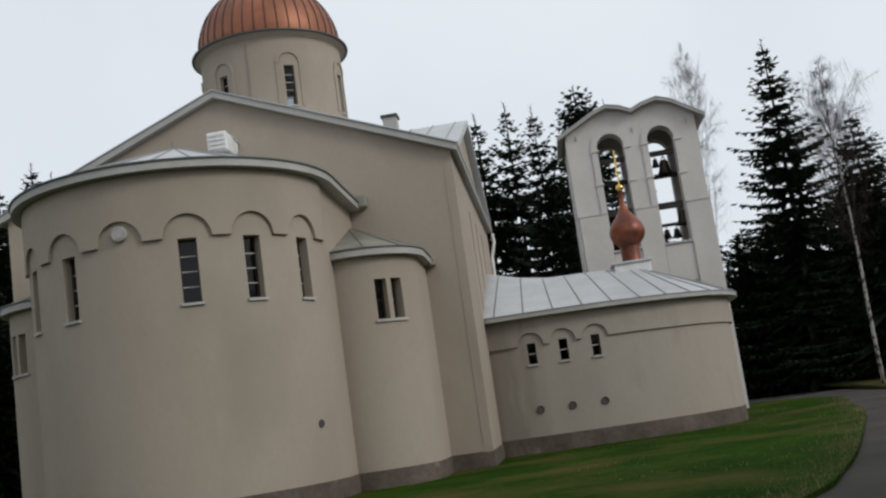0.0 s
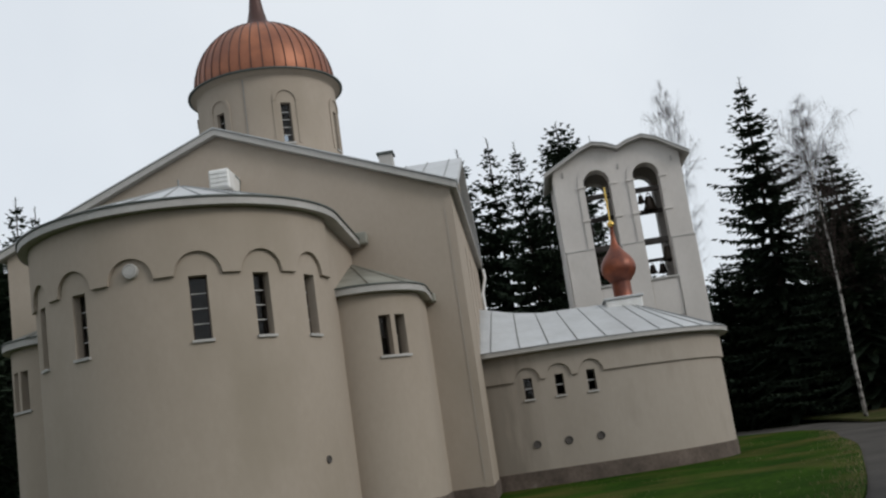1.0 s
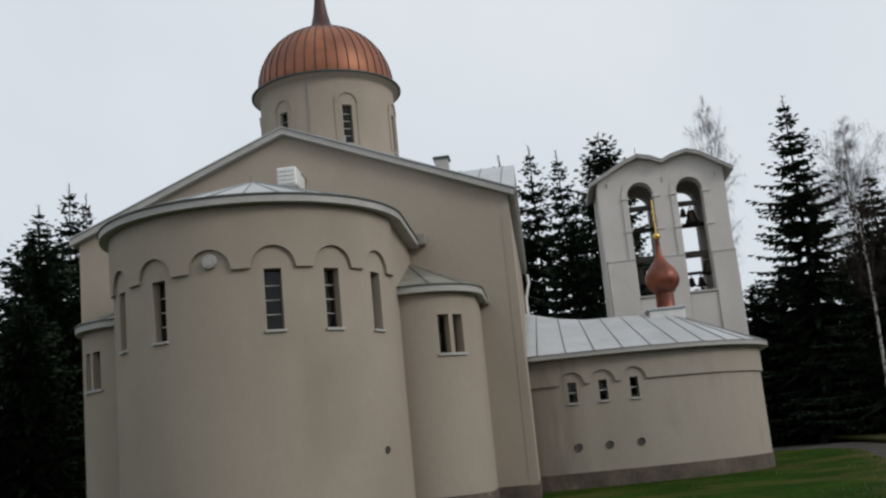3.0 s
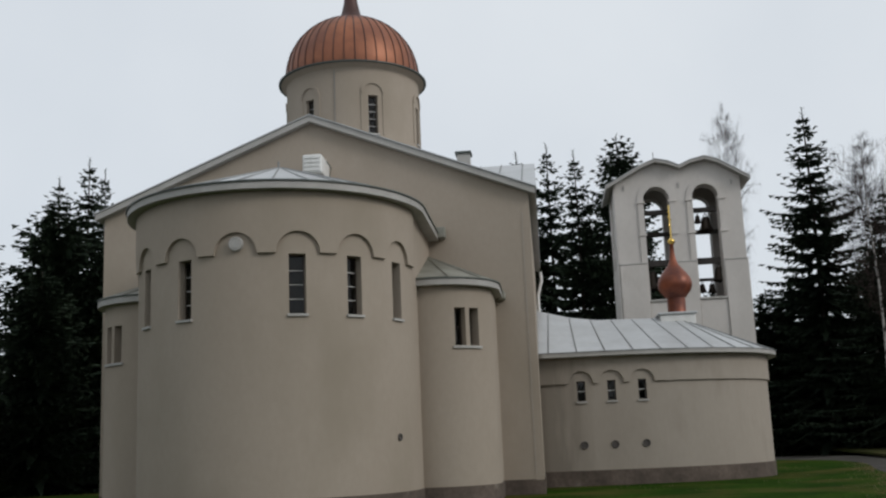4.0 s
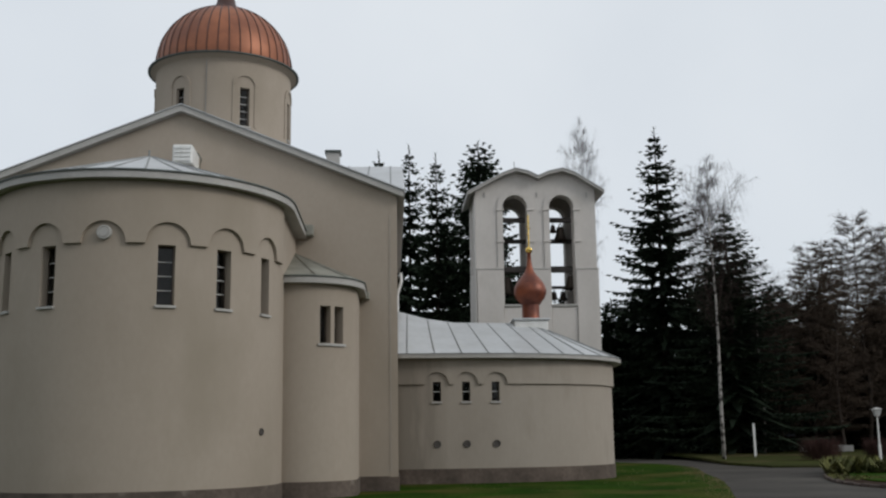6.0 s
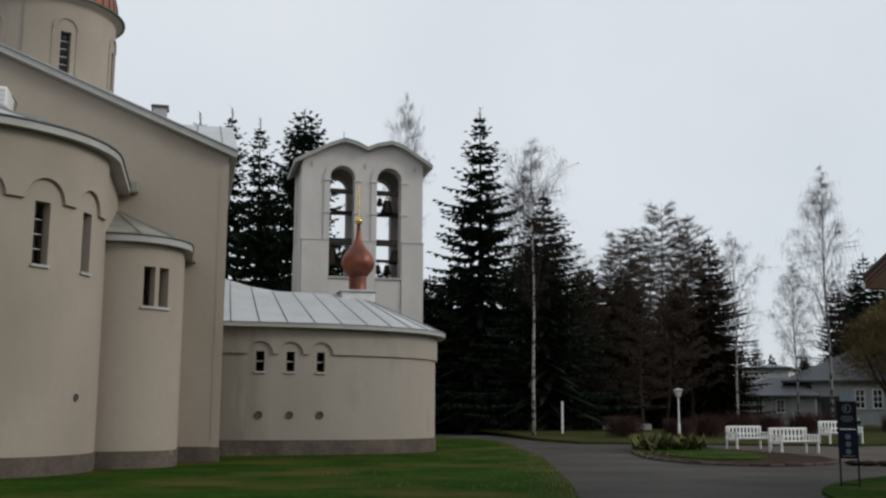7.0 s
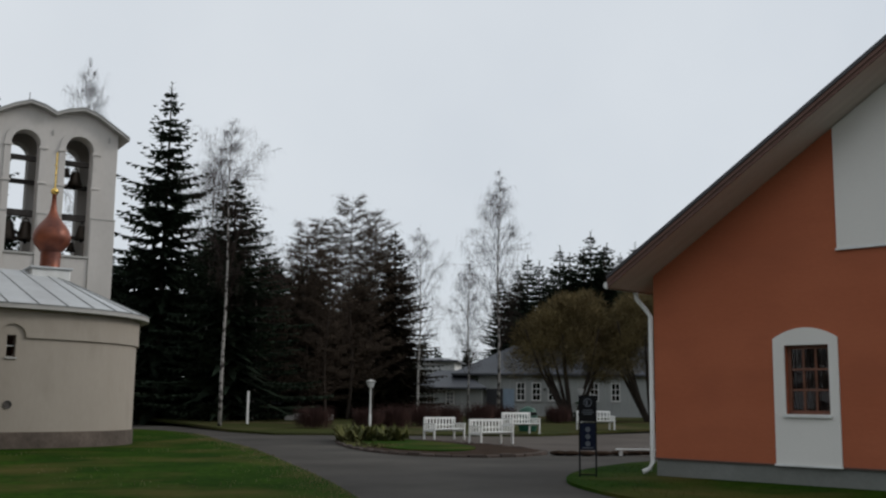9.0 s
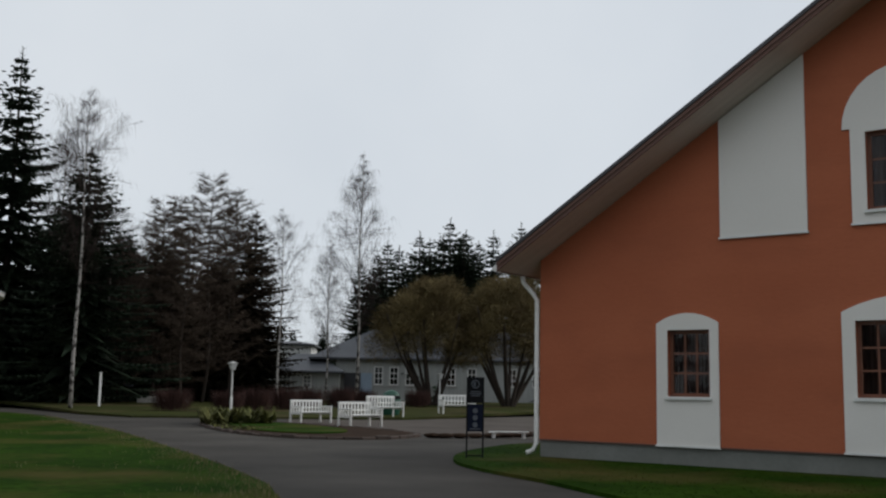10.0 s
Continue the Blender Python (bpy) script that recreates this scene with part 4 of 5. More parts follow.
wl3 = Line([HP[:2], (HP + HD * HW)[:2]])
for (a0, a1, z0, zs, rise, hole, rows, cols) in ((2.70, 3.98, 0.40, 2.75, 0.20, WIN1, 3, 3), (6.27, 8.53, 0.42, 2.88, 0.28, WIN2, 3, 6), (6.52, 8.36, 4.45, 6.1, 0.0, WINU, 3, 4)):
    if rise:
        hpart("window_panel", segment_panel(a0, a1, z0, zs, rise, hole), HOUSEWHITE, label="raised white window panel")
    else:
        bm = segment_panel(a0, a1, z0, 6.18, 0.001, hole)
        n = 16
        prism([(7.44 - 1.06 * math.cos(math.pi * k / n), 6.18 + 1.1 * math.sin(math.pi * k / n)) for k in range(n + 1)], -0.035, -0.003, bm)
        hpart("window_panel", bm, HOUSEWHITE, label="raised white arched window panel")
    hpart("panel_ledge", box((a0 - 0.02, -0.06, z0 - 0.035), (a1 + 0.02, 0.0, z0)), WHITEPAINT)
    window_on(house, wl3, hole[0], hole[1], hole[2], hole[3], 0.13, rows=rows, cols=cols, bar=0.07, frame_mat=BROWNWOOD, sill=0.09, bars=0.035, sill_mat=WHITEPAINT)
    bm = bmesh.new()
    n = 40
    rows_ = [[bm.verts.new((hole[0] - 0.1 + (hole[1] - hole[0] + 0.2) * k / n, 0.30 + 0.03 * math.sin(k * 1.9), z)) for z in (hole[2] - 0.1, hole[3] + 0.1)] for k in range(n + 1)]
    for a, b in zip(rows_, rows_[1:]):
        bm.faces.new((a[0], b[0], b[1], a[1]))
    hpart("curtain", bm, CURTAIN, smooth=60)
hpart("gable_panel", prism([(4.05, 4.38), (5.72, 4.38), (5.72, gtop(5.72) - 0.02), (4.05, gtop(4.05) - 0.02)], -0.035, -0.003), HOUSEWHITE, label="white rendered gable panel")
hpart("panel_ledge", box((4.03, -0.06, 4.345), (5.74, 0.0, 4.38)), WHITEPAINT)
ov, fo = 0.47, 0.95


def slope_outline(lo, hi):
    e = HE - HK * ov
    return [(-ov, e + lo), (HW / 2, HR + lo), (HW + ov, e + lo), (HW + ov, e + hi), (HW / 2, HR + hi), (-ov, e + hi)]


hpart("soffit", prism(slope_outline(0.004, 0.05), -fo, HDEP + fo), SOFFIT, label="grey-brown boarded soffit")
hpart("bargeboard", prism(slope_outline(0.0, 0.15), -fo - 0.03, -fo - 0.001), BARGE, label="brown painted bargeboard")
hpart("bargeboard", prism(slope_outline(0.08, 0.17), -fo - 0.055, -fo - 0.031), BARGE)
hpart("roof", prism(slope_outline(0.172, 0.25), -fo - 0.08, HDEP + fo), DARKROOF, label="dark sheet metal roof")
hpart("eave_board", box((-ov - 0.025, -fo, HE - HK * ov - 0.02), (-ov - 0.001, HDEP + fo, HE - HK * ov + 0.15)), BARGE)
gut = tube([(-ov - 0.09, -fo + 0.05, HE - HK * ov + 0.06), (-ov - 0.09, HDEP + fo, HE - HK * ov + 0.06)], 0.075, 10)
hpart("gutter", gut, WHITEPAINT, smooth=50)
zt = HE - HK * ov
hpart("rain_pipe", tube([(-ov - 0.05, 0.1, zt + 0.0), (-ov - 0.02, 0.1, zt - 0.16), (-0.2, 0.02, zt - 0.42), (-0.08, 0.0, zt - 0.56), (-0.08, 0.0, 0.3), (-0.12, -0.05, 0.16), (-0.22, -0.16, 0.1)], 0.05, 10), WHITEPAINT, label="white metal rain pipe", smooth=50)

# ---- trees ----
def rise(x, y):
    """The far lawn climbs gently."""
    return 0.03 + (0.013 * max(0.0, math.hypot(x, y) - 45) if x > 12 else 0.0)


class Leaves:
    """Collects many small blades."""

    def __init__(self):
        self.v, self.f = [], []

    def tri(self, a, b, c):
        n = len(self.v)
        self.v += [tuple(a), tuple(b), tuple(c)]
        self.f.append((n, n + 1, n + 2))

    def quad(self, a, b, c, d):
        n = len(self.v)
        self.v += [tuple(a), tuple(b), tuple(c), tuple(d)]
        self.f.append((n, n + 1, n + 2, n + 3))

    def blade(self, p, d, side, w):
        self.tri(p - side * w, p + side * w, p + d)

    def mesh(self, name, mat):
        me = bpy.data.meshes.new(name)
        me.from_pydata(self.v, [], self.f)
        me.materials.append(mat)
        return me


def spruce_meshes(h, rmax, seed, bare=0.04, per=9, levels=32, pine=False, mat=None, power=0.82, fill=1.0):
    """Whorls of boughs; each bough is a flat spray of needle twigs with a drooping fringe."""
    rnd = random.Random(seed)
    lv = Leaves()
    for k in range(levels):
        t = (k + rnd.uniform(-0.25, 0.25)) / levels
        t = max(t, 0)
        z = h * (bare + (0.975 - bare) * t ** 0.92)
        rad = rmax * (1 - t) ** (power if not pine else 0.42) * rnd.uniform(0.85, 1.1)
        if pine:
            rad *= 0.45 + 0.55 * min(1, t * 3.0)
        rad = max(rad, 0.26)
        off = rnd.uniform(0, 6.28)
        for j in range(per):
            a = off + 6.283 * j / per + rnd.uniform(-0.3, 0.3)
            r = rad * rnd.choice((0.6, 0.8, 0.95, 1.0, 1.1)) * rnd.uniform(0.92, 1.08)
            out = Vector((math.cos(a), math.sin(a), 0))
            side = Vector((-math.sin(a), math.cos(a), 0))
            n = max(2, int(r / 0.34))
            bend = 0.35 if t > 0.75 else (0.0 if t > 0.45 else -0.22)
            zj = z + rnd.uniform(-0.13, 0.13)
            for i in range(1, n + 1):
                u = i / n
                p = out * (r * u) + Vector((0, 0, zj + r * (bend * u + 0.26 * u * u - 0.12 * u)))
                ln = (0.30 + 0.62 * (1 - u) ** 0.7) * min(1.0, 0.28 + r * 0.4) * fill
                w = (0.15 + 0.13 * (1 - u)) * min(1.0, 0.62 + r * 0.2)
                for sgn in (-1, 1):
                    d = (out * rnd.uniform(0.45, 0.85) + side * sgn * rnd.uniform(0.55, 0.95) + Vector((0, 0, rnd.uniform(-0.22, 0.1)))) * ln
                    lv.blade(p, d, (out * 0.9 + Vector((0, 0, 0.25))), w)
                    d2 = (side * sgn * rnd.uniform(0.15, 0.6) + out * rnd.uniform(0.1, 0.6) + Vector((0, 0, rnd.uniform(-0.75, -0.25)))) * ln * 0.85
                    lv.blade(p, d2, (out * 0.7 + side * 0.3 * sgn), w * 1.25)
            if t < 0.9:
                lv.blade(out * (r * 0.06) + Vector((0, 0, zj)), out * (r * 0.62) + Vector((0, 0, r * (bend * 0.7 - 0.2))), side, 0.16 + 0.07 * r)
            lv.blade(out * (r * 0.85) + Vector((0, 0, zj + r * (bend * 0.85 + 0.03))), (out + Vector((0, 0, bend + 0.25))) * 0.45 * min(1, r), side, 0.06)
    for k in range(10):
        a = rnd.uniform(0, 6.28)
        lv.blade(Vector((0, 0, h * (0.945 + 0.005 * k))), Vector((math.cos(a) * 0.22, math.sin(a) * 0.22, 0.2)), Vector((-math.sin(a), math.cos(a), 0)), 0.05)
    bm = tube([(0, 0, -0.3), (0.03, 0, h * 0.3), (0, 0.03, h * 0.7), (0, 0, h * 0.99)], h * 0.010, 8, taper=0.1)
    tm = bpy.data.meshes.new("trunk")
    bm.to_mesh(tm)
    bm.free()
    tm.materials.append(BARK)
    return tm, lv.mesh("crown", mat or NEEDLES)


def bare_meshes(h, seed, trunk_r, sway=1.0, limbs=24, subs=6, twigs=9, up=0.9, spread=0.30, hang=0.5, first=0.25, bark=None, twig=None, lean=0.0, tw=0.011, fork=False):
    """A leafless tree: a bent trunk, limbs, branches and hanging twigs."""
    rnd = random.Random(seed)
    pts = [Vector((lean * h * (k / 8) ** 1.6 + sway * 0.015 * h * math.sin(k * 1.3 + seed), sway * 0.012 * h * math.sin(k * 0.9 + 2 * seed), h * k / 8 - (0.3 if k == 0 else 0))) for k in range(9)]
    bm = tube(pts, trunk_r, 8, taper=0.05)

    def on_trunk(t):
        k = min(int(t * 8), 7)
        return pts[k].lerp(pts[k + 1], t * 8 - k)

    lv = Leaves()
    for k in range(limbs):
        t = first + (0.97 - first) * (k + rnd.random()) / limbs
        a = k * 2.4 + rnd.uniform(-0.5, 0.5)
        out = Vector((math.cos(a), math.sin(a), 0))
        shape = 0.12 + math.sin(math.pi * min(1, (t - first) / (1 - first) * 0.8 + 0.28)) if not fork else (1 - t) ** 0.7 + 0.25
        ln = h * spread * shape * rnd.uniform(0.7, 1.15)
        p0 = on_trunk(t)
        d = (out + Vector((0, 0, up * rnd.uniform(0.7, 1.3)))).normalized()
        limb = [p0, p0 + d * ln * 0.4, p0 + d * ln * 0.75 + Vector((0, 0, -0.02 * ln)), p0 + d * ln + out * 0.1 * ln + Vector((0, 0, -0.12 * ln * hang))]
        n0 = len(bm.faces)
        tube(limb, max(trunk_r * 0.2 * (1.2 - t), 0.016), 4, bm, taper=0.25)
        bm.faces.ensure_lookup_table()
        for f in bm.faces[n0:]:
            f.material_index = 1
        for j in range(subs):
            u = rnd.uniform(0.2, 1.0)
            i = min(int(u * 3), 2)
            q = limb[i].lerp(limb[i + 1], u * 3 - i)
            b = a + rnd.choice((-1, 1)) * rnd.uniform(0.4, 1.3)
            o2 = Vector((math.cos(b), math.sin(b), 0))
            d2 = (o2 + Vector((0, 0, up * rnd.uniform(-0.1, 0.9)))).normalized()
            l2 = ln * rnd.uniform(0.25, 0.5)
            e = q + d2 * l2
            sd = d2.cross(Vector((0, 0, 1))).normalized()
            lv.quad(q - sd * tw * 1.3, q + sd * tw * 1.3, e + sd * tw * 0.7, e - sd * tw * 0.7)
            lv.quad(q - Vector((0, 0, tw * 1.3)), q + Vector((0, 0, tw * 1.3)), e + Vector((0, 0, tw * 0.7)), e - Vector((0, 0, tw * 0.7)))
            for m in range(max(3, int(twigs * min(1.0, 0.25 + ln / (h * 0.16))))):
                s = q.lerp(e, rnd.uniform(0.25, 1.0))
                c = rnd.uniform(0, 6.28)
                o3 = Vector((math.cos(c), math.sin(c), 0)) * 0.7 + o2 * 0.4
                l3 = min(h * 0.05, 0.4 + ln * 0.3) * rnd.uniform(0.5, 1.4)
                mid = s + (o3 * 0.5 + Vector((0, 0, 0.35 - 0.3 * hang))) * l3
                end = mid + (o3 * 0.35 + Vector((0, 0, -hang * rnd.uniform(0.5, 1.4)))) * l3
                sd3 = Vector((-math.sin(c), math.cos(c), 0))
                lv.tri(s - sd3 * tw * 0.8, s + sd3 * tw * 0.8, mid)
                lv.tri(mid - sd3 * tw * 0.75, mid + sd3 * tw * 0.75, end)
    tm = bpy.data.meshes.new("trunk")
    bm.to_mesh(tm)
    bm.free()
    tm.materials.append(bark or BIRCHBARK)
    tm.materials.append(twig or TWIG)
    tm.shade_smooth()
    return tm, lv.mesh("crown", twig or TWIG)


def plant(name, meshes, x, y, h, base_h, label, category, group="", wide=1.0, turn=0.0, z=None):
    ob = thing(name, label, category, group=group)
    k = h / base_h
    ob.matrix_world = Matrix.LocRotScale((x, y, rise(x, y) if z is None else z), Euler((0, 0, turn)), (k * wide, k * wide, k))
    for me in meshes:
        c = new(me.name.split(".")[0], me)
        c.parent = ob
    return ob


SPR = [spruce_meshes(20, 5.0, 3, levels=31, fill=1.0), spruce_meshes(20, 4.7, 8, levels=30, fill=1.0), spruce_meshes(20, 5.4, 15, levels=31, fill=1.05)]
SPRD = spruce_meshes(12, 3.9, 21, bare=0.0, per=10, levels=34, power=0.62, fill=1.25)
SPRB = spruce_meshes(20, 4.6, 31, mat=BROWNNEEDLES, bare=0.03, power=0.75, levels=36)
PINE = spruce_meshes(20, 3.3, 41, bare=0.3, levels=30, per=9, pine=True, fill=1.2)
rnd = random.Random(5)
LS = "tall dark green spruce with drooping layered boughs"
for k, (x, y, h, v, wide) in enumerate([
        (17.15, 67.4, 22.3, 0, 1.15), (20.0, 62.3, 15.5, 2, 1.45), (-1.9, 69.5, 21.5, 1, 1.0), (0.2, 69.4, 21.9, 0, 0.95), (1.9, 65.4, 20.2, 1, 0.95), (-5.0, 71, 20.5, 0, 0.9),
        (2.9, 70, 18.0, 2, 0.8), (-3.4, 66, 17.5, 1, 0.8), (6.6, 71, 17.0, 2, 0.9),
        (58.0, 73.0, 16.6, 2, 1.3), (55.9, 74.8, 15.3, 0, 1.4), (53.6, 76.6, 14.5, 1, 1.4), (61.0, 70.4, 15.5, 1, 1.4), (62.8, 68.6, 16.3, 0, 1.3), (51.6, 78.0, 12.5, 2, 1.0), (66, 68, 15.5, 2, 1.0), (59.5, 72.5, 15.6, 2, 1.5), (52.7, 73.7, 13.6, 1, 1.5), (54.2, 71.3, 14.2, 2, 1.5), (55.7, 71.2, 14.6, 0, 1.5), (57.2, 70.2, 14.8, 1, 1.5), (53.2, 77.2, 11.8, 2, 1.5), (51.7, 95.7, 7.6, 0, 1.1), (53.6, 94.7, 8.0, 1, 1.1), (57.4, 92.3, 7.2, 2, 1.2), (56.8, 77, 13.5, 2, 1.1), (54.6, 79.5, 13.8, 0, 1.2), (64.5, 70.5, 15.2, 1, 1.1), (62.0, 73.5, 15.0, 2, 1.1),
        (-30.5, 46.2, 16.2, 2, 1.05), (-28.8, 44.9, 15.9, 1, 1.05), (-25.9, 50.8, 16.5, 0, 1.0), (-26.2, 55.1, 18.8, 1, 0.95), (-27.0, 59.1, 19.2, 1, 0.8), (-31.2, 43.6, 17.6, 0, 1.0), (-33.5, 47.5, 18.5, 0, 1.1), (-32, 53, 18.0, 0, 1.0), (-22.5, 61, 16.0, 0, 0.9), (-38, 47, 17, 0, 1), (-19.5, 63, 15, 1, 0.9)]):
    plant("spruce_tree", SPR[v], x, y, h, 20, LS, "spruce", "spruces round the churchyard", wide, rnd.uniform(0, 6.28))
plant("pine_tree", PINE, 4.7, 65.2, 20.9, 20, "dark pine with a rounded top behind the tower", "pine", wide=0.95)
plant("pine_tree", SPRD, -24.7, 48.3, 14.6, 12, "broad dark bushy conifer beside the church", "conifer", wide=1.05)
plant("pine_tree", SPRD, -23.6, 44.6, 10.2, 12, "broad dark bushy conifer beside the church", "conifer", wide=1.2, turn=2.0)
plant("pine_tree", SPRD, -22.0, 49.5, 12.6, 12, "broad dark bushy conifer beside the church", "conifer", wide=1.2, turn=4.0)
plant("spruce_tree", SPRB, 33.0, 64.8, 13.4, 20, "brownish dense spruce among bare larches", "spruce", wide=1.4)
for x, y, h in ((27.6, 70.5, 8.6), (24.4, 69.0, 7.6), (30.2, 70.5, 9.0), (34.4, 68.5, 9.0), (29.0, 66.0, 7.0), (25.6, 66.2, 6.4), (33.6, 64.6, 6.6)):
    plant("spruce_tree", SPRB, x, y, h, 20, "low brownish spruce among bare larches", "spruce", "brownish spruces of the wood", 2.0, x * 3.1)
for k, (x, y, h) in enumerate([(14.2, 70, 10.5), (17.0, 73, 12), (22.0, 65.5, 9.5), (21.5, 70, 13.0), (24.0, 74, 13.0), (27.0, 73, 12.0), (29.5, 72, 11.5), (33.5, 71, 10.5), (12.0, 76, 12), (8.2, 73, 13), (31.0, 67.8, 7.0), (26.5, 67, 6.5)]):
    plant("young_spruce", SPRD, x, y, h, 12, "dense dark young spruce in the wood's edge", "spruce", "young spruces of the wood's edge", 1.15, rnd.uniform(0, 6.28))
BIR = [bare_meshes(17, 2, 0.13, 0.35, limbs=34, subs=9, twigs=13, hang=0.8, up=1.9, spread=0.22, tw=0.007, first=0.3), bare_meshes(17, 9, 0.13, 0.25, limbs=38, subs=9, twigs=13, hang=0.65, up=2.3, spread=0.21, tw=0.007, first=0.34),
       bare_meshes(17, 5, 0.12, 0.25, limbs=44, subs=9, twigs=12, hang=0.8, up=2.4, spread=0.19, tw=0.0078, first=0.2)]
LB = "leafless birch with white bark and fine hanging twigs"
for x, y, h, v, wide in [(16.25, 53.2, 16.5, 1, 0.85), (12.9, 72.0, 24.4, 1, 0.42), (19.8, 66, 17.5, 1, 1.0), (21.8, 62.5, 12.5, 0, 1.1), (30.6, 57.2, 12.5, 0, 0.9), (41.9, 64.6, 19.0, 2, 0.95), (40.0, 65.8, 12.2, 2, 1.0)]:
    plant("birch_tree", BIR[v], x, y, h, 17, LB, "birch", "bare birches", wide, rnd.uniform(0, 6.28))
LAR = [bare_meshes(15, 4, 0.13, limbs=84, subs=10, twigs=13, hang=0.35, up=0.25, spread=0.17, first=0.08, bark=BARK, twig=LARCHTWIG, tw=0.0145, fork=True),
       bare_meshes(15, 6, 0.14, limbs=80, subs=10, twigs=13, hang=0.25, up=0.6, spread=0.18, first=0.10, bark=BARK, twig=LARCHTWIG, tw=0.0145, fork=True)]
for x, y, h, v, wide in [(25.9, 64.3, 12.2, 0, 1.0), (28.9, 63.5, 15.2, 1, 0.95), (27.2, 65.2, 13.8, 0, 1.0), (30.9, 64.0, 14.4, 1, 0.9), (32.6, 68.5, 12.6, 0, 1.0), (24.2, 66.0, 10.6, 0, 1.1), (29.8, 68.0, 13.6, 0, 1.1), (35.4, 68.0, 11.0, 1, 0.9), (23.0, 63.0, 9.0, 1, 1.1), (26.4, 61.8, 11.0, 1, 1.0), (31.8, 66.5, 13.6, 1, 1.0), (28.0, 69.0, 14.0, 1, 1.0)]:
    plant("larch_tree", LAR[v], x, y, h, 15, "bare grey-brown larch with fine twigs", "larch", "bare larches", wide, rnd.uniform(0, 6.28))


def willow(x, y, h, r, seed):
    """A round-headed willow: many bent stems and domes of fine twigs."""
    rnd = random.Random(seed)
    ob = thing("willow_tree", "round-crowned willow with olive twigs and dark bent stems", "willow", pose(x, y, rise(x, y)), "willows by the grey house")
    bm = bmesh.new()
    for k in range(11):
        a = 6.283 * k / 11 + rnd.uniform(-0.2, 0.2)
        o = Vector((math.cos(a), math.sin(a), 0))
        e = rnd.uniform(0.45, 0.85) * r
        tube([o * 0.25 + Vector((0, 0, -0.2)), o * (0.3 + 0.28 * e) + Vector((0, 0, 0.16 * h)), o * 0.68 * e + Vector((0, 0, 0.36 * h)), o * e + Vector((0, 0, rnd.uniform(0.55, 0.75) * h))], 0.17, 6, bm, taper=0.3)
    part("trunk", bm, BARK, ob, local=True, smooth=60)
    lv = Leaves()
    lobes = [(Vector((0, 0, 0.57 * h)), r * 0.84, 0.36 * h, 14000)]
    for k in range(30):
        a = 2.4 * k + rnd.uniform(-0.3, 0.3)
        u = (k + 0.5) / 30
        q = r * 0.72 * math.sin(0.5 * math.pi * (1 - u)) ** 0.8
        lobes.append((Vector((math.cos(a) * q, math.sin(a) * q, h * (0.37 + 0.43 * math.sin(0.5 * math.pi * u) + rnd.uniform(-0.03, 0.03)))),
                      r * rnd.uniform(0.22, 0.36), h * rnd.uniform(0.12, 0.18), 2500))
    for c, rr, hh, cnt in lobes:
        for k in range(cnt):
            a, s = rnd.uniform(0, 6.283), rnd.uniform(-0.8, 1.0)
            q = math.sqrt(1 - s * s)
            n = Vector((math.cos(a) * q, math.sin(a) * q, s))
            p = c + Vector((n.x * rr, n.y * rr, n.z * hh)) * rnd.uniform(0.5, 1.0)
            d = (n * 0.5 + Vector((rnd.uniform(-0.6, 0.6), rnd.uniform(-0.6, 0.6), rnd.uniform(-0.35, 0.6)))) * rnd.uniform(0.2, 0.5)
            sd = d.cross(Vector((rnd.uniform(-1, 1), rnd.uniform(-1, 1), 1))).normalized()
            lv.blade(p, d, sd, rnd.uniform(0.012, 0.022))
    c = new("crown", lv.mesh("crown", WILLOWTWIG))
    c.parent = ob


willow(43.1, 57.4, 9.3, 4.6, 2)
willow(47.6, 54.4, 9.5, 4.6, 5)


def twig_bush(x, y, h, r, seed):
    rnd = random.Random(seed)
    lv = Leaves()
    for k in range(1200):
        a, q = rnd.uniform(0, 6.283), math.sqrt(rnd.random())
        p = Vector((math.cos(a) * r * 0.75 * q, math.sin(a) * r * 0.75 * q, rnd.uniform(0, 0.45) * h))
        d = Vector((math.cos(a) * 0.35 * r * rnd.random(), math.sin(a) * 0.35 * r * rnd.random(), h * rnd.uniform(0.3, 0.6)))
        lv.blade(p, d, Vector((-math.sin(a), math.cos(a), 0)), 0.014)
    ob = new("bare_shrub", lv.mesh("bare_shrub", REDTWIG))
    ob.matrix_world = pose(x, y, rise(x, y))
    tagged(ob, "low rounded shrub of bare red-brown twigs", "shrub", "bare shrubs along the lawn")


for k, (x, y, h, r) in enumerate([(20.0, 49.8, 1.3, 1.3), (22.7, 49.0, 1.2, 1.1), (24.6, 49.6, 1.4, 1.2), (27.2, 50.8, 1.45, 1.2), (29.3, 51.6, 1.4, 1.1), (32.4, 53.0, 1.45, 1.2), (34.6, 53.8, 1.3, 1.1), (39.0, 53.8, 1.3, 1.1)]):
    twig_bush(x, y, h, r, k)


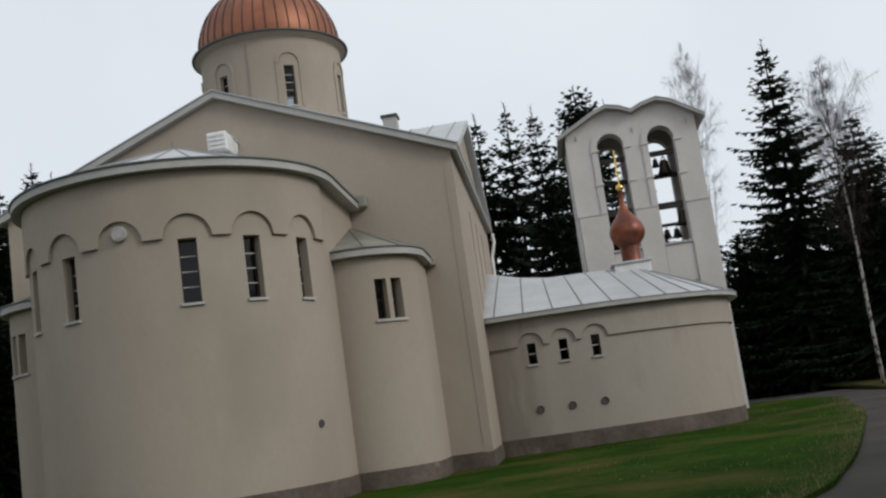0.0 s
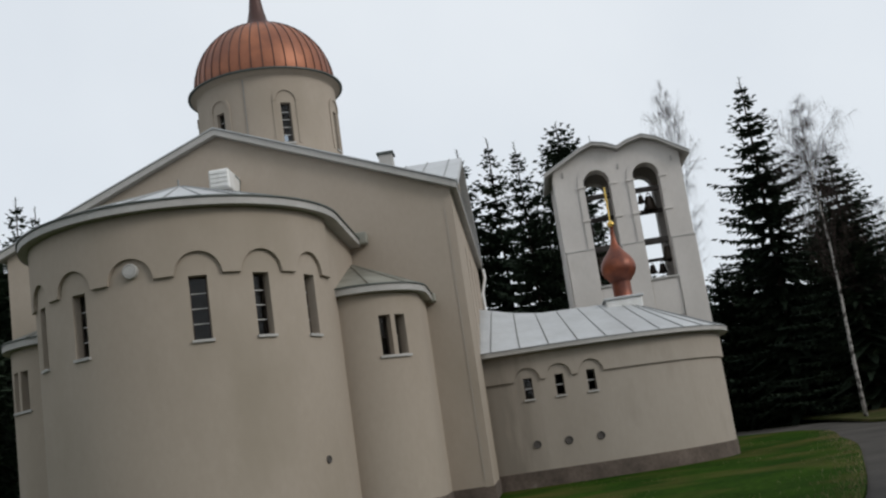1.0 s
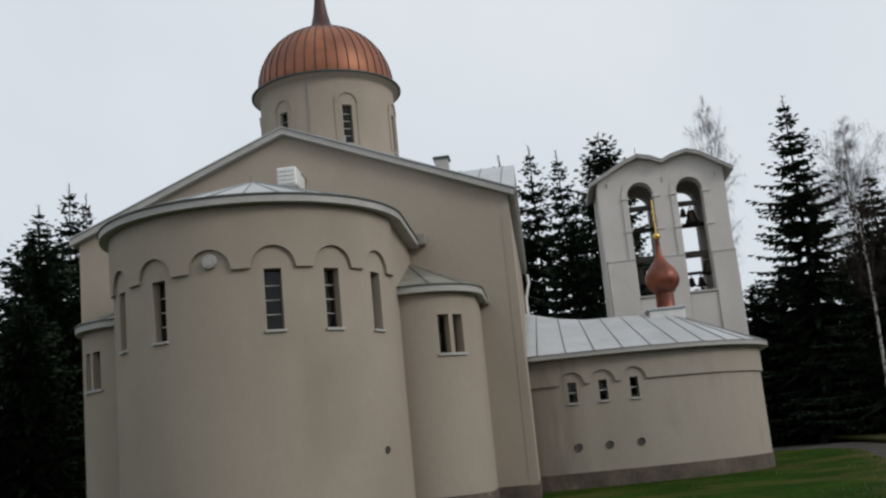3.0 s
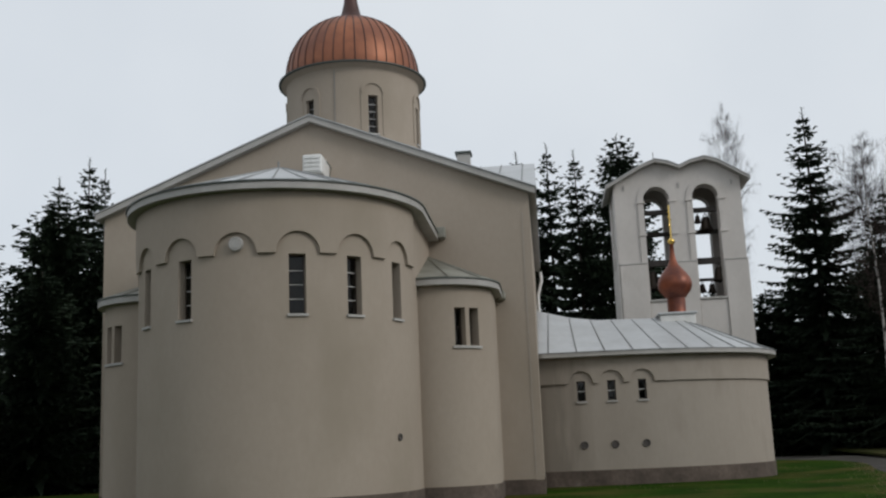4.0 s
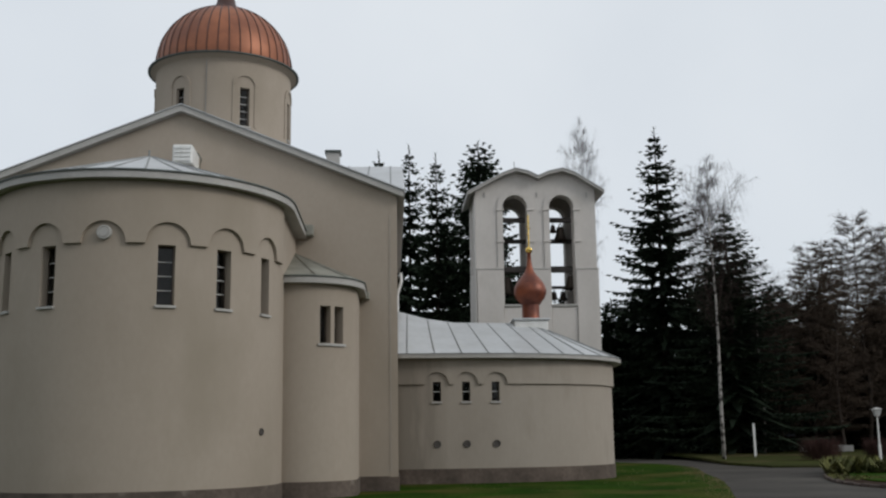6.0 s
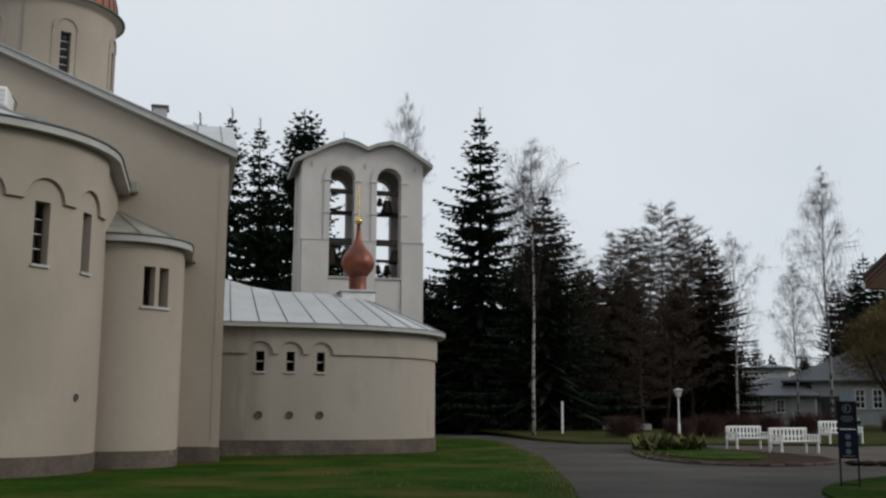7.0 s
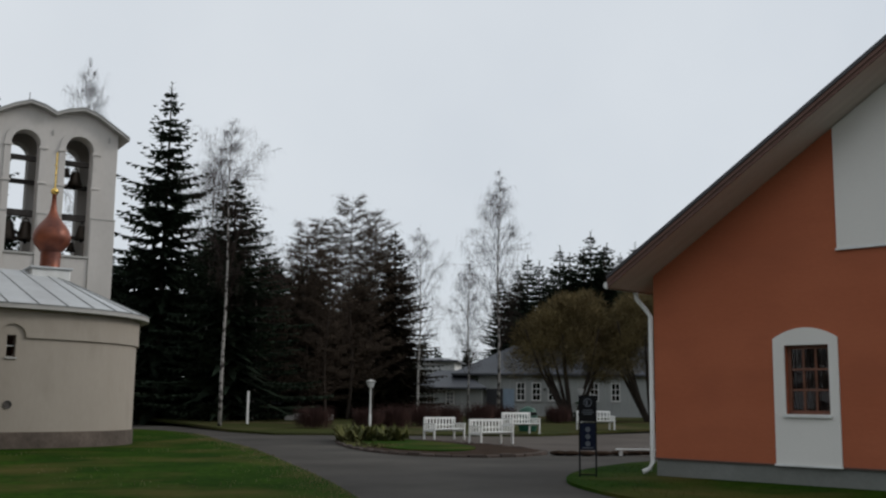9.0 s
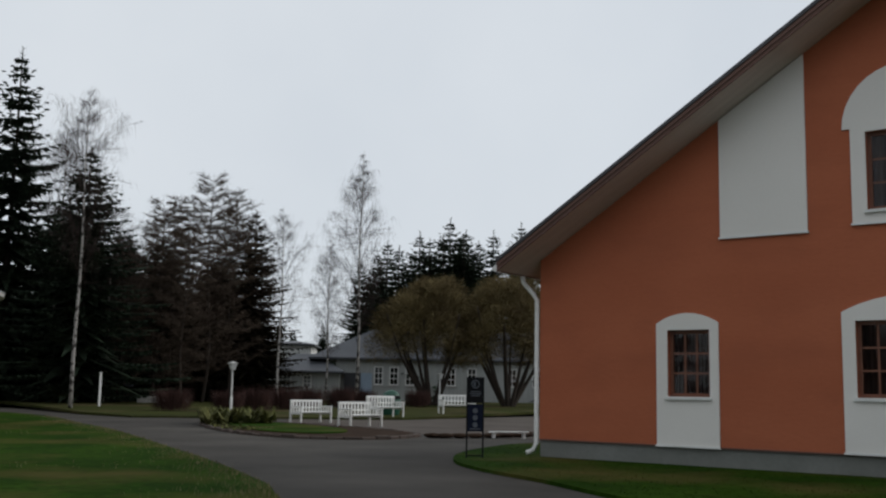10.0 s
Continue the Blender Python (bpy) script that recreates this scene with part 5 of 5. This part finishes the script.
# ---- benches, lamps, sign ----
def make_bench():
    b = thing("park_bench", "white painted slatted wooden park bench", "bench", group="white benches of the yard")
    L, D = 1.75, 0.58
    for x in (-L / 2, L / 2 - 0.07):
        part("back_leg", box((x, 0, 0), (x + 0.07, 0.07, 0.90), 0.008), WHITEPAINT, b, local=True)
        part("front_leg", box((x, -D, 0), (x + 0.07, -D + 0.07, 0.62), 0.008), WHITEPAINT, b, local=True)
        part("armrest", box((x - 0.01, -D - 0.03, 0.622), (x + 0.08, -0.002, 0.665), 0.008), WHITEPAINT, b, local=True)
        part("side_rail", box((x + 0.015, -D + 0.072, 0.34), (x + 0.055, -0.002, 0.41)), WHITEPAINT, b, local=True)
        for k in range(3):
            y = -D + 0.16 + k * 0.13
            part("side_slat", box((x + 0.02, y, 0.412), (x + 0.05, y + 0.05, 0.62)), WHITEPAINT, b, local=True)
    part("top_rail", box((-L / 2 + 0.072, 0.01, 0.82), (L / 2 - 0.072, 0.06, 0.905), 0.008), WHITEPAINT, b, local=True)
    part("mid_rail", box((-L / 2 + 0.072, 0.01, 0.58), (L / 2 - 0.072, 0.06, 0.63)), WHITEPAINT, b, local=True)
    part("low_rail", box((-L / 2 + 0.072, 0.01, 0.36), (L / 2 - 0.072, 0.06, 0.42)), WHITEPAINT, b, local=True)
    for k in range(9):
        x = -L / 2 + 0.13 + k * (L - 0.26 - 0.07) / 8
        part("back_slat", box((x, 0.018, 0.422), (x + 0.07, 0.05, 0.578)), WHITEPAINT, b, local=True)
        part("back_slat", box((x, 0.018, 0.632), (x + 0.07, 0.05, 0.818)), WHITEPAINT, b, local=True)
    for k in range(5):
        y = -D + 0.0 + k * 0.115
        part("seat_slat", box((-L / 2 + 0.075, y, 0.425), (L / 2 - 0.075, y + 0.095, 0.452), 0.006), WHITEPAINT, b, local=True)
    return b


bench = make_bench()
bench.matrix_world = pose(19.6, 37.0, 0.0, rz=12)
for x, y, a, k in ((18.95, 32.75, 12, 1.0), (26.5, 41.2, 10, 1.1), (33.7, 44.1, -18, 1.1)):
    c = copy_thing(bench, pose(x, y, 0.0 if x < 20 else rise(x, y), rz=a))
    c.scale = (k, k, k)


def lamp_post(x, y, h):
    lp = thing("street_lamp", "white lamp post with a small square lantern", "lamp", pose(x, y, rise(x, y)), "yard lamps")
    part("base", revolve([(0.065, -0.1), (0.065, 0.7), (0.055, 0.78), (0.04, 0.8)], 12), WHITEPAINT, lp, local=True, smooth=40)
    part("pole", revolve([(0.042, 0.78), (0.035, h - 0.38), (0.0, h - 0.38)], 12), WHITEPAINT, lp, local=True, smooth=40)
    bm = bmesh.new()
    lo = [bm.verts.new((x_ * 0.09, y_ * 0.09, h - 0.36)) for x_, y_ in ((-1, -1), (1, -1), (1, 1), (-1, 1))]
    hi = [bm.verts.new((x_ * 0.16, y_ * 0.16, h - 0.08)) for x_, y_ in ((-1, -1), (1, -1), (1, 1), (-1, 1))]
    bm.faces.new(lo[::-1]), bm.faces.new(hi)
    for k in range(4):
        bm.faces.new((lo[k], lo[(k + 1) % 4], hi[(k + 1) % 4], hi[k]))
    part("lantern_glass", bm, LAMPGLASS, lp, local=True)
    bm = bmesh.new()
    bmesh.ops.create_cone(bm, cap_ends=True, segments=4, radius1=0.29, radius2=0.03, depth=0.1, matrix=Matrix.Translation((0, 0, h - 0.028)) @ Matrix.Rotation(radians(45), 4, "Z"))
    part("lantern_roof", bm, FASCIA, lp, local=True)
    part("collar", box((-0.1, -0.1, h - 0.385), (0.1, 0.1, h - 0.362)), FASCIA, lp, local=True)


# ---- the wood behind ----
wood = Leaves()
rnd = random.Random(19)
for k in range(90):
    a = radians(rnd.uniform(-36, 62))
    dd = rnd.uniform(84, 100) if not radians(28) < a < radians(35) else rnd.uniform(112, 122)
    top_h = rnd.uniform(9.0, 12.0) if radians(8) < a < radians(28) else rnd.uniform(4.5, 7.5)
    cx, cy, hh_ = dd * math.sin(a), dd * math.cos(a), top_h
    for j in range(150):
        u = rnd.random() ** 0.8
        b = rnd.uniform(0, 6.283)
        r = 2.6 * (1 - u) * rnd.uniform(0.5, 1.1) + 0.1
        o = Vector((math.cos(b), math.sin(b), 0))
        wood.blade(Vector((cx, cy, u * hh_)) + o * r * 0.4, o * r + Vector((0, 0, -0.35 * r)), Vector((-o.y, o.x, 0.5)), 0.45)
# unseen trees behind the camera, added to darken the window reflections
for k in range(150):
    a = radians(rnd.uniform(70, 318))
    dd = rnd.uniform(55, 85)
    cx, cy, hh_ = dd * math.sin(a), dd * math.cos(a), rnd.uniform(11, 18.0)
    for j in range(130):
        u = rnd.random() ** 0.8
        b = rnd.uniform(0, 6.283)
        r = 4.2 * (1 - u) * rnd.uniform(0.5, 1.1) + 0.1
        o = Vector((math.cos(b), math.sin(b), 0))
        wood.blade(Vector((cx, cy, u * hh_)) + o * r * 0.4, o * r + Vector((0, 0, -0.35 * r)), Vector((-o.y, o.x, 0.5)), 0.8)
tagged(new("far_wood", wood.mesh("far_wood", NEEDLES)), "dark dense spruce wood in the distance, with an unseen ring behind the camera", "wood", kind="stuff")

lamp_post(21.2, 46.0, 2.45)
lamp_post(41.5, 54.6, 2.2)

sg = thing("sign_stand", "black metal sign stand with a navy notice panel", "sign", pose(10.66, 17.09, 0.03, rz=-36) @ Matrix.Diagonal((0.98, 1.0, 1.01, 1)))
for x in (-0.18, 0.155):
    part("leg", box((x - 0.004, -0.014, 0), (x + 0.029, 0.014, 1.6), 0.003), BLACKPAINT, sg, local=True)
part("foot_bar", box((-0.149, -0.01, 0.03), (0.154, 0.01, 0.055)), BLACKPAINT, sg, local=True)
part("top_panel", box((-0.154, -0.014, 1.08), (0.154, 0.014, 1.6), 0.003), BLACKPAINT, sg, local=True)
part("notice_panel", box((-0.154, -0.014, 0.52), (0.154, 0.014, 1.06), 0.003), NAVY, sg, local=True, label="navy notice panel")
for x, z, r in ((0.0, 1.46, 0.085),):
    bm = revolve([(r - 0.018, 0.0), (r - 0.018, 0.004), (r, 0.004), (r, 0.0)], 24)
    em_ = part("emblem", bm, SIGNGREY, sg, local=True)
    em_.matrix_local = Matrix.Translation((x, -0.0145, z)) @ Matrix.Rotation(radians(90), 4, "X")
    part("emblem", box((-0.035, -0.019, z - 0.045), (0.0, -0.0145, z + 0.045)), SIGNGREY, sg, local=True)
for z in (0.93, 0.79, 0.65):
    bm = revolve([(0.0, 0.004), (0.05, 0.004), (0.052, 0.0)], 20)
    pd_ = part("printed_disc", bm, SIGNGREY, sg, local=True)
    pd_.matrix_local = Matrix.Translation((0, -0.0145, z)) @ Matrix.Rotation(radians(90), 4, "X")
for z, w in ((1.30, 0.1), (1.26, 0.12), (1.22, 0.09), (0.56, 0.11)):
    part("text_bar", box((-w, -0.018, z), (w, -0.0145, z + 0.018)), SIGNGREY, sg, local=True)

# ---- flower bed ----
BED = smooth_outline([(16.2, 38.6), (14.5, 36.0), (12.9, 32.0), (12.1, 28.6), (12.3, 26.4), (13.3, 25.2), (14.8, 25.1), (16.6, 26.2), (17.7, 28.6), (18.2, 33.0), (18.0, 37.0)], 8)
bm = slab(BED, -0.1, 0.04)
bed = part("flower_bed", bm, SOIL)
tagged(bed, "long flower bed of dark soil with stone edging", "flower bed", kind="structure")
edge = box((-0.22, -0.08, -0.1), (0.22, 0.08, 0.06), 0.02)
em = bpy.data.meshes.new("edging_stone")
edge.to_mesh(em)
edge.free()
em.materials.append(KERBSTONE)
el = Line(BED + BED[:1])
rnd = random.Random(12)
ns = int(el.length / 0.47)
for k in range(ns):
    s = el.length * (k + 0.5) / ns
    p, o = el.at(s), el.out(s)
    ob = new("edging_stone", em)
    ob.matrix_world = Matrix.LocRotScale((p[0], p[1], rnd.uniform(-0.02, 0.02)), Euler((rnd.uniform(-0.05, 0.05), 0, math.atan2(o[1], o[0]) + math.pi / 2 + rnd.uniform(-0.08, 0.08))), None)
    ob.parent = bed
    ob.matrix_parent_inverse = Matrix()


def inside(poly, x, y):
    c = False
    for (x0, y0), (x1, y1) in zip(poly, poly[1:] + poly[:1]):
        if (y0 > y) != (y1 > y) and x < (x1 - x0) * (y - y0) / (y1 - y0) + x0:
            c = not c
    return c


lv = Leaves()
rnd = random.Random(77)
for k in range(3200):
    x, y = rnd.uniform(12, 18), rnd.uniform(25, 38.5)
    tall = 1.15 if y > 34.2 and x < 16.6 else (0.14 if x < 14.2 and y > 30 else 0.0)
    if not tall or not inside(BED, x, y):
        continue
    for j in range(3):
        a = rnd.uniform(0, 6.283)
        d = Vector((math.cos(a) * 0.22, math.sin(a) * 0.22, rnd.uniform(0.08, 0.34))) * (0.12 + tall)
        lv.blade(Vector((x, y, 0.03 + 0.25 * tall * rnd.random())), d, Vector((-math.sin(a), math.cos(a), 0)), 0.07 * (0.4 + tall))
tagged(new("bed_plants", lv.mesh("bed_plants", LEAF)), "low yellow-green leafy plants in the bed", "plants", kind="stuff")

BEDGRASS = smooth_outline([(16.2, 38.0), (15.0, 35.6), (13.7, 32.0), (13.0, 29.0), (13.5, 27.3), (15.0, 27.8), (16.4, 30.0), (17.3, 34.0), (17.2, 37.4)], 6)
tagged(part("lawn", slab(BEDGRASS, 0.0, 0.075), GRASS), "grassy middle of the flower bed", "lawn", kind="structure")

# stones and a low white plank beside the yard
rnd = random.Random(3)
for k in range(11):
    bm = bmesh.new()
    bmesh.ops.create_icosphere(bm, subdivisions=2, radius=0.29)
    for v in bm.verts:
        v.co *= 1 + 0.25 * noise.noise(v.co * 4 + Vector((k * 3.1, 0, 0)))
        v.co.z *= 0.26
    a = radians(200 + 16 * k)
    bm.transform(Matrix.Translation((18.4 + 2.1 * math.cos(a), 25.6 + 0.95 * math.sin(a), 0.05)))
    ob = part("edging_boulder", bm, SOIL, smooth=70)
    tagged(ob, "dark wet stone lying along the yard's edge", "stone", "stones along the yard's edge")
pl = thing("low_plank", "low white plank on two short legs", "plank", pose(18.2, 23.9, 0, rz=-30))
part("plank", box((-0.6, -0.1, 0.16), (0.6, 0.1, 0.2), 0.005), WHITEPAINT, pl, local=True)
for x in (-0.5, 0.42):
    part("leg", box((x, -0.08, 0), (x + 0.08, 0.08, 0.159)), WHITEPAINT, pl, local=True)

# ---- grey wooden house behind the yard ----
FU, FN = Vector((0.783, -0.622, 0)), Vector((-0.622, -0.783, 0))
FM = Matrix(((FU.x, -FN.x, 0, 40.1), (FU.y, -FN.y, 0, 73.7), (0, 0, 1, 0.5), (0, 0, 0, 1)))
fh = thing("grey_house", "long pale grey wooden house with grey sheet roof", "house", FM)


def fpart(name, bm, mat, parent=None, label=""):
    bm.transform(FM)
    return part(name, bm, mat, parent or fh, label)


def hip_roof(x0, x1, y0, y1, z0, z1, hip, ov=0.4):
    bm = bmesh.new()
    ym = (y0 + y1) / 2
    c = [bm.verts.new(v) for v in ((x0 - ov, y0 - ov, z0), (x1 + ov, y0 - ov, z0), (x1 + ov, y1 + ov, z0), (x0 - ov, y1 + ov, z0), (x0 + hip, ym, z1), (x1 - hip, ym, z1))]
    d = [bm.verts.new(v.co - Vector((0, 0, 0.15))) for v in c[:4]]
    for f in ((c[0], c[1], c[5], c[4]), (c[1], c[2], c[5]), (c[2], c[3], c[4], c[5]), (c[3], c[0], c[4]), d[::-1]):
        bm.faces.new(f)
    for k in range(4):
        bm.faces.new((d[k], d[(k + 1) % 4], c[(k + 1) % 4], c[k]))
    return bm


fl = Line([tuple((FM @ Vector((x, 1.5, 0)))[:2]) for x in (5.0, 30.0)])
fa = Line([tuple((FM @ Vector((x, 0, 0)))[:2]) for x in (-0.7, 5.4)])
main_w = [(fl_s, fl_s + 0.75, 1.25, 2.75) for fl_s in (3.1, 4.35, 5.65, 9.0, 10.7, 14.0, 16.0, 19.0)]
ann_w = [(1.6, 2.3, 0.9, 1.95), (3.2, 3.9, 0.9, 1.95)]
for ln, hz, top_, wins in ((fl, 0.3, 3.35, main_w), (fa, 0.2, 2.2, ann_w)):
    w2 = [(a, b, lo + 0.5, hi + 0.5) for a, b, lo, hi in wins]
    part("wall", wall_on(ln, 0.3, top_ + 0.5, 0.25, w2, 1.0), BOARDS, fh)
    for h in w2:
        window_on(fh, ln, *h, 0.05, rows=3, cols=2, bar=0.09, frame_mat=WHITEPAINT, sill=0.08, bars=0.06)
fpart("wall", box((-0.7, 0.3, -0.4), (-0.45, 6, 2.2)), BOARDS)
fpart("wall", box((5.15, 0.3, -0.4), (5.4, 6, 2.2)), BOARDS)
fpart("wall", box((5.0, 8.9, -0.4), (30, 9.2, 3.35)), BOARDS)
fpart("wall", box((-0.4, 5.7, -0.4), (5.1, 6.0, 2.2)), BOARDS)
fpart("wall", box((29.7, 1.8, -0.4), (30, 8.9, 3.35)), BOARDS)
fpart("roof", hip_roof(-0.7, 5.4, 0, 6, 2.25, 3.7, 2.2), GREYROOF, label="grey sheet metal hipped roof")
fpart("roof", hip_roof(3.2, 30, 1.5, 9.2, 3.42, 5.9, 4.5), GREYROOF, label="grey sheet metal hipped roof")
# near-black box painted in place of the porch recess's shade
fpart("porch_wall", box((5.7, 1.25, -0.3), (7.0, 1.45, 2.2)), PORCHSHADE)
fpart("door", box((7.05, 1.40, 0.1), (7.95, 1.47, 2.2)), BLUEDOOR, label="pale blue door")
bh = thing("white_house", "white two-storeyed wooden house far behind", "house", FM @ Matrix.Translation((-1, 16, 0)))
part("wall", box((-1.2, 0, -0.5), (2.6, 7, 5.0)), WHITEPAINT, bh, local=True)
part("roof", hip_roof(-1.2, 2.6, 0, 7, 5.05, 5.5, 1.8), GREYROOF, bh, local=True)
wt = thing("waste_container", "rounded green plastic waste container", "container", pose(28.8, 43.4, rise(28.8, 43.4)))
part("body", revolve([(0.0, 0), (0.42, 0), (0.5, 0.3), (0.5, 0.8), (0.38, 1.1), (0.15, 1.22), (0.0, 1.24)], 16), GREENPLASTIC, wt, local=True, smooth=50)
part("opening", box((-0.2, -0.52, 0.8), (0.2, -0.40, 0.95), 0.02), BLACKPAINT, wt, local=True)

# ---- dark red shed, white post and low wall in the wood's edge ----
sd_ = thing("dark_shed", "small dark red shed under the trees", "shed", pose(22.6, 64.2, 0.2, rz=-20))
part("wall", box((-1.2, 0, -0.3), (1.4, 2, 1.15)), DARKRED, sd_, local=True)
part("roof", hip_roof(-1.2, 1.4, 0, 2, 1.2, 1.7, 0.9, 0.25), GREYROOF, sd_, local=True)
part("door", box((-0.9, -0.03, -0.2), (-0.2, -0.001, 1.0)), DARKRED, sd_, local=True)
ps = thing("white_post", "white painted wooden post", "post", pose(18.9, 56.1, rise(18.9, 56.1)))
part("post", box((-0.055, -0.055, -0.2), (0.055, 0.055, 1.75), 0.01), WHITEPAINT, ps, local=True)
part("cap", box((-0.07, -0.07, 1.752), (0.07, 0.07, 1.79), 0.01), WHITEPAINT, ps, local=True)
lw = thing("low_wall", "low pale stone wall by the shed", "wall", pose(25.2, 62.2, 0.25, rz=-20))
for k in range(5):
    part("block", box((-1.3 + 0.62 * k, -0.15, -0.3), (-0.70 + 0.62 * k, 0.15, 0.42 + 0.03 * (k % 2)), 0.02), FASCIA, lw, local=True)

# ---- red house beside the wood ----
RU, RV = Vector((0.878, 0.479, 0)), Vector((-0.479, 0.878, 0))
RM = Matrix(((RU.x, RV.x, 0, -23.55), (RU.y, RV.y, 0, 38.9), (0, 0, 1, -0.12), (0, 0, 0, 1)))
rh = thing("red_house", "red boarded house with white window bay", "house", RM)
rl = Line([tuple((RM @ Vector((x, 0, 0)))[:2]) for x in (-11, 0)])
rw = [(9.2, 10.15, 1.0, 2.45)]
part("wall", wall_on(rl, 0.0, 3.15, 0.25, rw, 1.0), REDBOARDS, rh)
for h in rw:
    window_on(rh, rl, *h, 0.06, rows=3, cols=4, bar=0.08, frame_mat=WHITEPAINT, bars=0.05)


def rpart(name, bm, mat, label=""):
    bm.transform(RM)
    return part(name, bm, mat, rh, label)


rpart("wall", box((-0.25, 0.26, 0), (0, 8, 3.15)), REDBOARDS)
rpart("wall", box((-11, 0.26, 0), (-10.75, 8, 3.15)), REDBOARDS)
rpart("wall", box((-10.7, 7.75, 0), (-0.3, 8, 3.15)), REDBOARDS)
for x0, x1, z0, z1 in ((-1.98, -1.82, 0.0, 3.1), (-0.83, -0.52, 0.0, 3.1), (-1.82, -0.83, 2.47, 3.1), (-1.82, -0.83, 0.0, 0.92)):
    rpart("white_bay", box((x0, -0.05, z0), (x1, -0.002, z1)), FRAMEPAINT)
rpart("dormer_wall", prism([(-2.75, 3.9), (-1.45, 3.9), (-1.45, 5.1), (-2.1, 5.85), (-2.75, 5.1)], 0.9, 3.0), FRAMEPAINT, "white gabled dormer")
rpart("dormer_roof", prism([(-2.92, 4.9), (-2.1, 5.88), (-1.28, 4.9), (-1.28, 5.0), (-2.1, 5.98), (-2.92, 5.0)], 0.8, 3.4), DARKROOF)
dl = Line([tuple((RM @ Vector((x, 0.895, 0)))[:2]) for x in (-2.75, -1.45)])
window_on(rh, dl, 0.25, 1.05, 4.2, 5.15, -0.02, rows=1, cols=2, bar=0.06, frame_mat=WHITEPAINT, sill=0.0, rail_mat=WHITEPAINT, bars=0.07)
for d in (-1, 1):
    rpart("verge_board", prism([(-2.1 + d * 0.82, 4.88), (-2.1, 5.86), (-2.1, 5.72), (-2.1 + d * 0.72, 4.86)], 0.76, 0.799), WHITEPAINT)
rpart("roof", hip_roof(-11, 0, 0, 8, 3.35, 6.6, 4.0, 0.5), DARKROOF, "dark hipped sheet roof")
rpart("eave_board", box((-11.5, -0.53, 3.17), (0.52, -0.501, 3.36)), BARGE)
rpart("rain_pipe", tube([(0.02, -0.08, 3.1), (0.02, -0.08, 0.1)], 0.045, 8), WHITEPAINT)

# ---- lawn blades ----
def blades(name, poly, count, x0, x1, y0, y1, mat, label, seed, keep=None, tall=0.055, ground_z=0.0):
    rnd = random.Random(seed)
    lv = Leaves()
    n = 0
    while n < count:
        x = rnd.uniform(x0, x1)
        y = y0 + (y1 - y0) * rnd.random() ** 1.7
        if not inside(poly, x, y) or (keep and not keep(x, y, rnd)):
            n += 0.2
            continue
        n += 1
        a = rnd.uniform(0, 6.283)
        k = 1 + (y - y0) * 0.03
        d = Vector((math.cos(a) * 0.04, math.sin(a) * 0.04, tall * rnd.uniform(0.5, 1.3)))
        lv.blade(Vector((x, y, ground_z - 0.008)), d, Vector((-math.sin(a), math.cos(a), 0)), 0.008 * k)
    tagged(new(name, lv.mesh(name, mat)), label, "grass", kind="stuff")


coarse = LAWN[::2]
blades("grass", coarse, 30000, -10, 12.5, 11, 34, BLADE, "short green spring grass of the church lawn", 1, None, 0.028)
el2 = np.array(LAWN)


def near_edge(x, y, r):
    d = np.hypot(el2[:, 0] - x, el2[:, 1] - y).min()
    return r.random() < math.exp(-(d / 0.55) ** 2) or (r.random() < 0.05 and noise.noise(Vector((x * 0.35, y * 0.35, 3))) > 0.15)


blades("dry_grass", coarse, 22000, 1.0, 12.5, 10.5, 45, DRYBLADE, "straw-coloured dry grass along the lawn's edge", 2, near_edge, 0.09)
blades("grass", LAWN2[::2], 9000, 6, 16.5, 8, 21, BLADE, "short green spring grass beside the orange house", 3, None, 0.03, 0.03)
